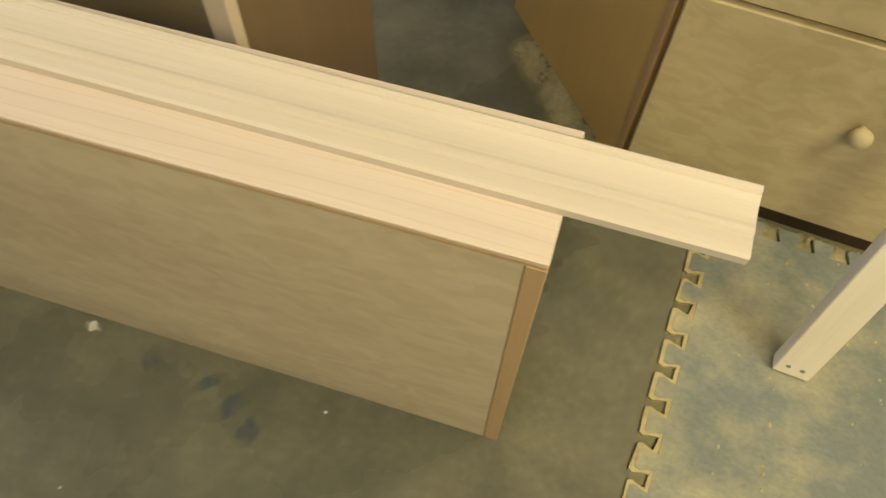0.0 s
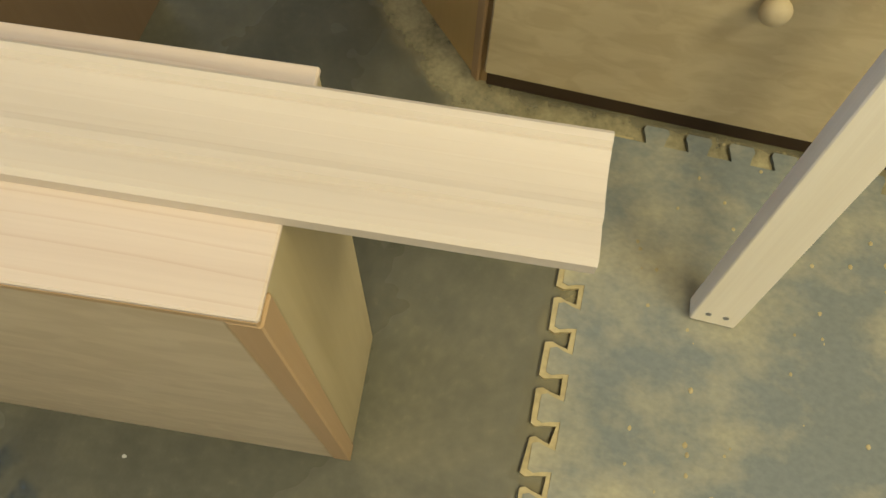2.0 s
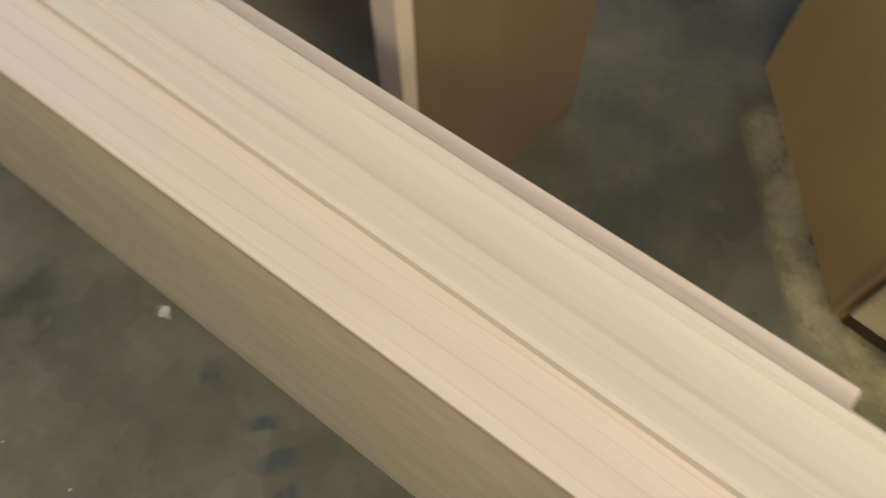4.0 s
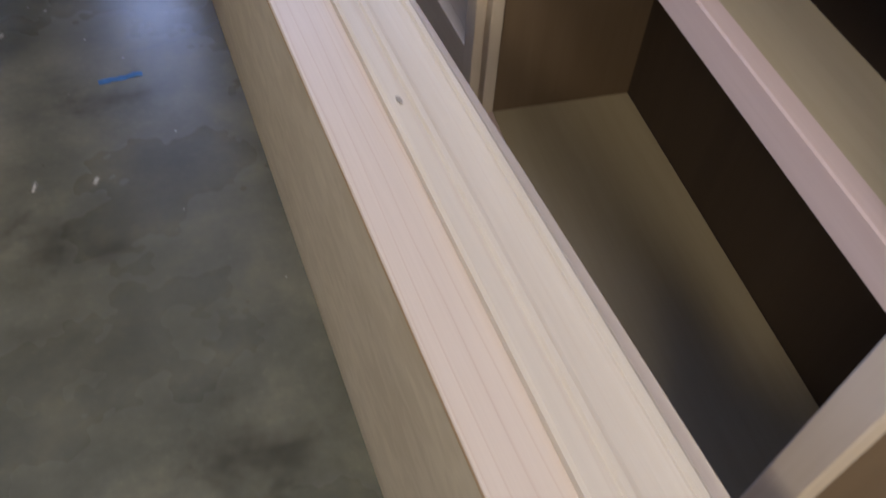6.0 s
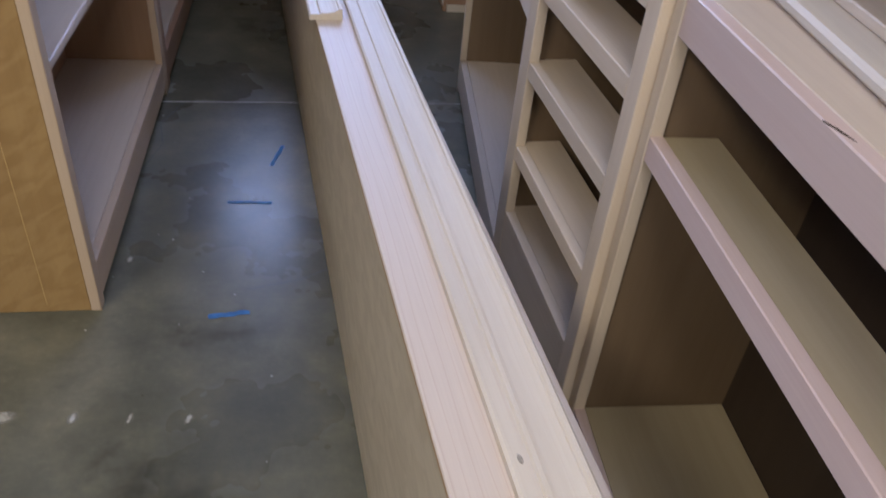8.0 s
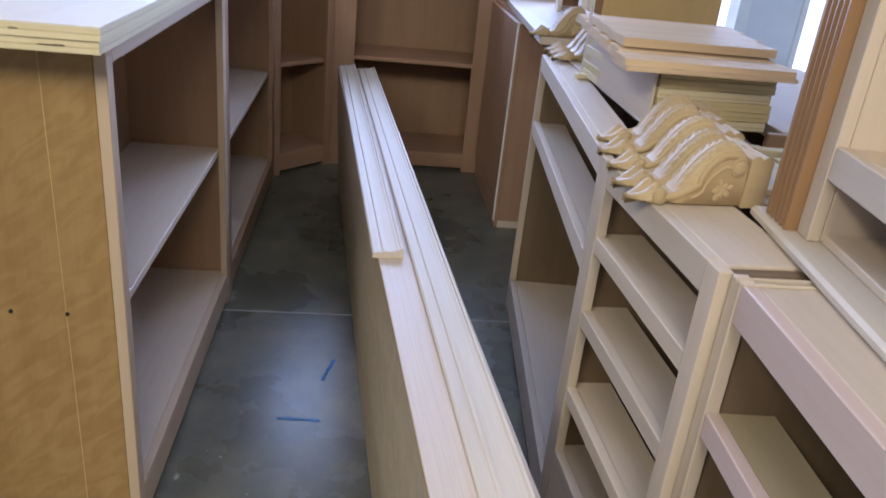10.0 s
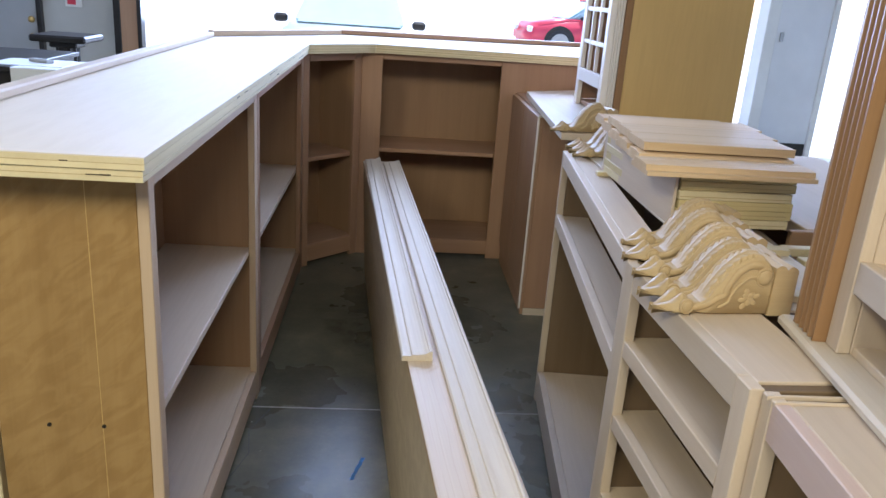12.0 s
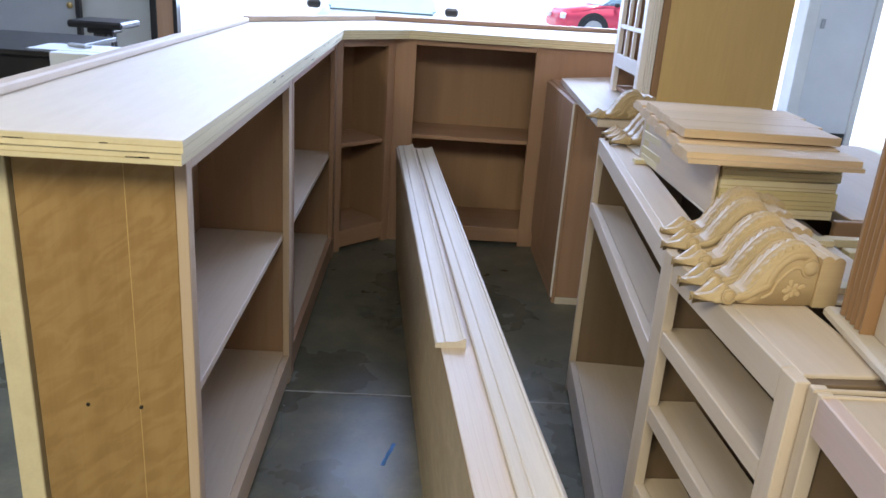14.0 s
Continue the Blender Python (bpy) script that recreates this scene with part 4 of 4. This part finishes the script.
for x0, y0, x1, y1, wd in ((-0.62, 1.35, -0.3, 1.2, 0.1), (-0.55, 1.6, -0.25, 1.68, 0.08), (-0.5, 3.2, -0.1, 3.4, 0.3), (-0.35, 0.9, -0.1, 0.7, 0.12), (0.28, -0.1, 0.4, 0.3, 0.1)):
    cover("floor_stain", "dark patch on the concrete, thinning out towards its rim", "stain", dark_cover, line((x0, y0), (x1, y1), 8), wd * 1.5, 0.0005, strength=0.6)
joint = link_mesh("floor_joint", brick_shape(bmesh.new(), -0.62, 0.42, 2.655, 2.661, 0.0003, 0.0012, 0.0), chip_white)
tagged(joint, "thin pale filled joint in the concrete floor", "floor joint", kind="structure")
random.seed(12)
bm = bmesh.new()
SPOTS = [(-0.408, 1.402, 0.005), (-0.61, 1.416, 0.005), (-0.5, 1.95, 0.004), (-0.072, 0.64, 0.009)]
SPOTS += [(random.uniform(-0.66, 0.0), random.uniform(0.1, 2.6), random.uniform(0.001, 0.003)) for _ in range(34)]
for x, y, r in SPOTS:
    k = 8
    ring = [(x + r * random.uniform(0.6, 1.1) * math.cos(2 * math.pi * i / k), y + r * random.uniform(0.6, 1.1) * math.sin(2 * math.pi * i / k)) for i in range(k)]
    prism(bm, ring, 0.0004, 0.0012, "z")
ob = link_mesh("paint_spots", bm, chip_white)
tagged(ob, "small whitish paint and plaster specks on the concrete", "paint spots", kind="stuff")
bm = bmesh.new()
for pts in ([(-0.62, 2.25), (-0.58, 2.4), (-0.6, 2.52), (-0.55, 2.66)], [(-0.32, 1.76), (-0.2, 1.79), (-0.12, 1.84)]):
    for (a, b) in zip(pts, pts[1:]):
        d = Vector((b[0] - a[0], b[1] - a[1]))
        nn = Vector((-d.y, d.x)).normalized() * 0.0008
        vs = [bm.verts.new((a[0] + nn.x, a[1] + nn.y, 0.0008)), bm.verts.new((b[0] + nn.x, b[1] + nn.y, 0.0008)), bm.verts.new((b[0] - nn.x, b[1] - nn.y, 0.0008)), bm.verts.new((a[0] - nn.x, a[1] - nn.y, 0.0008))]
        bm.faces.new(vs)
ob = link_mesh("floor_crack", bm, smudge)
tagged(ob, "hairline cracks in the concrete", "floor crack", kind="structure")

# ---- far end of the shop ----
door = thing("door_1", "grey painted door with a brass knob", "door", 0, 0, 0, kind="structure")
board("leaf", door, grey_paint, -4.13, -3.23, 7.55, 7.595, 0.01, 2.05, 0.004)
board("jamb", door, black_paint, -3.229, -3.19, 7.54, 7.598, 0, 2.1, 0.003, "dark door jamb")
for z in (0.67, 0.81):
    bm = bmesh.new()
    bmesh.ops.create_uvsphere(bm, u_segments=14, v_segments=8, radius=0.028)
    for v in bm.verts:
        v.co += Vector((-3.26, 7.51, z))
    part("knob", bm, brass, door, "brass knob")
sign = thing("wall_plate", "small white wall plate with a red field", "wall plate", 0, 0, 0)
board("plate", sign, white_paint, -3.0, -2.86, 7.585, 7.599, 0.93, 1.07, 0.002)
board("red_field", sign, car_red, -2.98, -2.91, 7.58, 7.5845, 0.95, 1.05, 0.001, "red field")
jamb = thing("shop_front_post", "brown wooden post between dark metal strips", "post", 0, 0, 0, kind="structure")
board("core", jamb, cherry["z"], -2.52, -2.38, 7.5, 7.6, 0, 3.9, 0.003)
board("strip", jamb, black_paint, -2.575, -2.5205, 7.49, 7.6, 0, 3.9, 0.003)
board("strip", jamb, black_paint, -2.3795, -2.345, 7.49, 7.6, 0, 3.9, 0.003)
right = thing("side_door", "pale blue-grey door between white posts", "door", 0, 0, 0, kind="structure")
board("post", right, white_paint, 3.14, 3.2495, 7.5, 7.7, 0, 3.9, 0.004)
board("leaf", right, door_paint, 3.25, 3.745, 7.52, 7.57, 0.13, 3.9, 0.004)
board("kick_plate", right, black_paint, 3.25, 3.745, 7.52, 7.57, 0.0, 0.1295, 0.004)
board("post", right, white_paint, 3.7455, 3.8, 7.5, 7.7, 0, 3.9, 0.004)
board("latch_plate", right, steel, 3.29, 3.325, 7.508, 7.5195, 1.05, 1.13, 0.002, "steel latch plate")

col = thing("pedestal_table", "dark fluted pedestal table with a square top", "table", -2.39, 6.0, 0)
board("top", col, black_paint, -0.18, 0.18, -0.18, 0.18, 0.79, 0.835, 0.012)
board("neck", col, black_paint, -0.09, 0.09, -0.09, 0.09, 0.75, 0.7895, 0.01)
ring = []
for i in range(48):
    a = 2 * math.pi * i / 48
    r = 0.07 + 0.005 * math.cos(a * 12)
    ring.append((r * math.cos(a), r * math.sin(a)))
part("shaft", prism(bmesh.new(), ring, 0.08, 0.7495, "z"), black_paint, col)
board("base", col, black_paint, -0.13, 0.13, -0.13, 0.13, 0, 0.0795, 0.01)
desk = thing("black_cabinet", "low black cabinet with pale drawer box", "cabinet", 0, 0, 0)
board("body", desk, black_paint, -2.6, -1.82, 3.9, 4.6, 0, 0.845, 0.004)
board("worktop", desk, black_paint, -2.6, -1.8, 3.86, 4.62, 0.8455, 0.868, 0.003, "black worktop")
board("drawer_box", desk, paper, -1.7995, -1.6, 3.85, 4.2, 0.6, 0.868, 0.004, "white open drawer box")
sheet = thing("paper_sheet", "white paper sheet lying on the black cabinet", "paper", 0, 0, 0)
board("sheet", sheet, paper, -1.93, -1.62, 3.93, 4.17, 0.8685, 0.87, 0.0)
rem = thing("remote_control", "grey remote control on the paper", "remote control", -1.76, 4.07, 0.8705, 60)
board("case", rem, grey_paint, -0.02, 0.02, -0.06, 0.06, 0, 0.014, 0.004)


# ---- cars outside ----
def car(label, paint, x, y, z, rz):
    c = thing("car", label, "car", x, y, z, rz, group="parked cars")
    prof = [(-2.1, 0.3), (-2.12, 0.6), (-2.0, 0.78), (-1.1, 0.95), (1.3, 0.98), (2.0, 0.9), (2.1, 0.6), (2.1, 0.3)]
    bm = prism(bmesh.new(), prof, -0.85, 0.85, "y")
    bmesh.ops.bevel(bm, geom=list(bm.edges), offset=0.07, segments=3, affect="EDGES")
    for f in bm.faces:
        f.smooth = True
    part("body", bm, paint, c)
    cab = [(-1.15, 0.93), (-0.4, 1.4), (0.7, 1.42), (1.4, 0.95)]
    bm = prism(bmesh.new(), cab, -0.74, 0.74, "y")
    for v in bm.verts:
        v.co.y *= 1 - 0.45 * (v.co.z - 0.93)
    bmesh.ops.bevel(bm, geom=list(bm.edges), offset=0.06, segments=2, affect="EDGES")
    part("glasshouse", bm, car_glass, c, "tinted windows")
    bm = brick_shape(bmesh.new(), -0.35, 0.65, -0.66, 0.66, 1.39, 1.45, 0.02)
    part("roof", bm, paint, c)
    for s in (-1, 1):
        bm = brick_shape(bmesh.new(), -0.85, -0.75, s * 0.92 - 0.09, s * 0.92 + 0.09, 0.93, 1.04, 0.03)
        part("mirror", bm, black_paint, c, "dark door mirror")
        bm = brick_shape(bmesh.new(), -2.14, -2.05, s * 0.62 - 0.16, s * 0.62 + 0.16, 0.58, 0.72, 0.03)
        part("headlight", bm, paper, c, "clear headlight")
        for xw in (-1.35, 1.3):
            bm = bmesh.new()
            bmesh.ops.create_cone(bm, cap_ends=True, segments=28, radius1=0.33, radius2=0.33, depth=0.22, matrix=Matrix.Translation((xw, s * 0.78, 0.33)) @ Matrix.Rotation(radians(90), 4, "X"))
            arch = bmesh.new()
            bmesh.ops.create_cone(arch, cap_ends=True, segments=28, radius1=0.42, radius2=0.42, depth=0.02, matrix=Matrix.Translation((xw, s * 0.85, 0.35)) @ Matrix.Rotation(radians(90), 4, "X"))
            part("wheel_arch", arch, black_paint, c, "dark wheel arch")
            w = part("wheel", bm, rubber, c, "black tyre")
            bm = bmesh.new()
            bmesh.ops.create_cone(bm, cap_ends=True, segments=28, radius1=0.25, radius2=0.25, depth=0.02, matrix=Matrix.Translation((xw, s * 0.9, 0.33)) @ Matrix.Rotation(radians(90), 4, "X"))
            part("rim", bm, steel, w, "pale alloy rim")
    return c


car("pale blue-silver car parked nose-on outside the shop front", car_blue, -0.76, 12.15, -0.2, 90)
car("red car parked sideways outside the shop front", car_red, 5.36, 21.96, -0.2, 8)
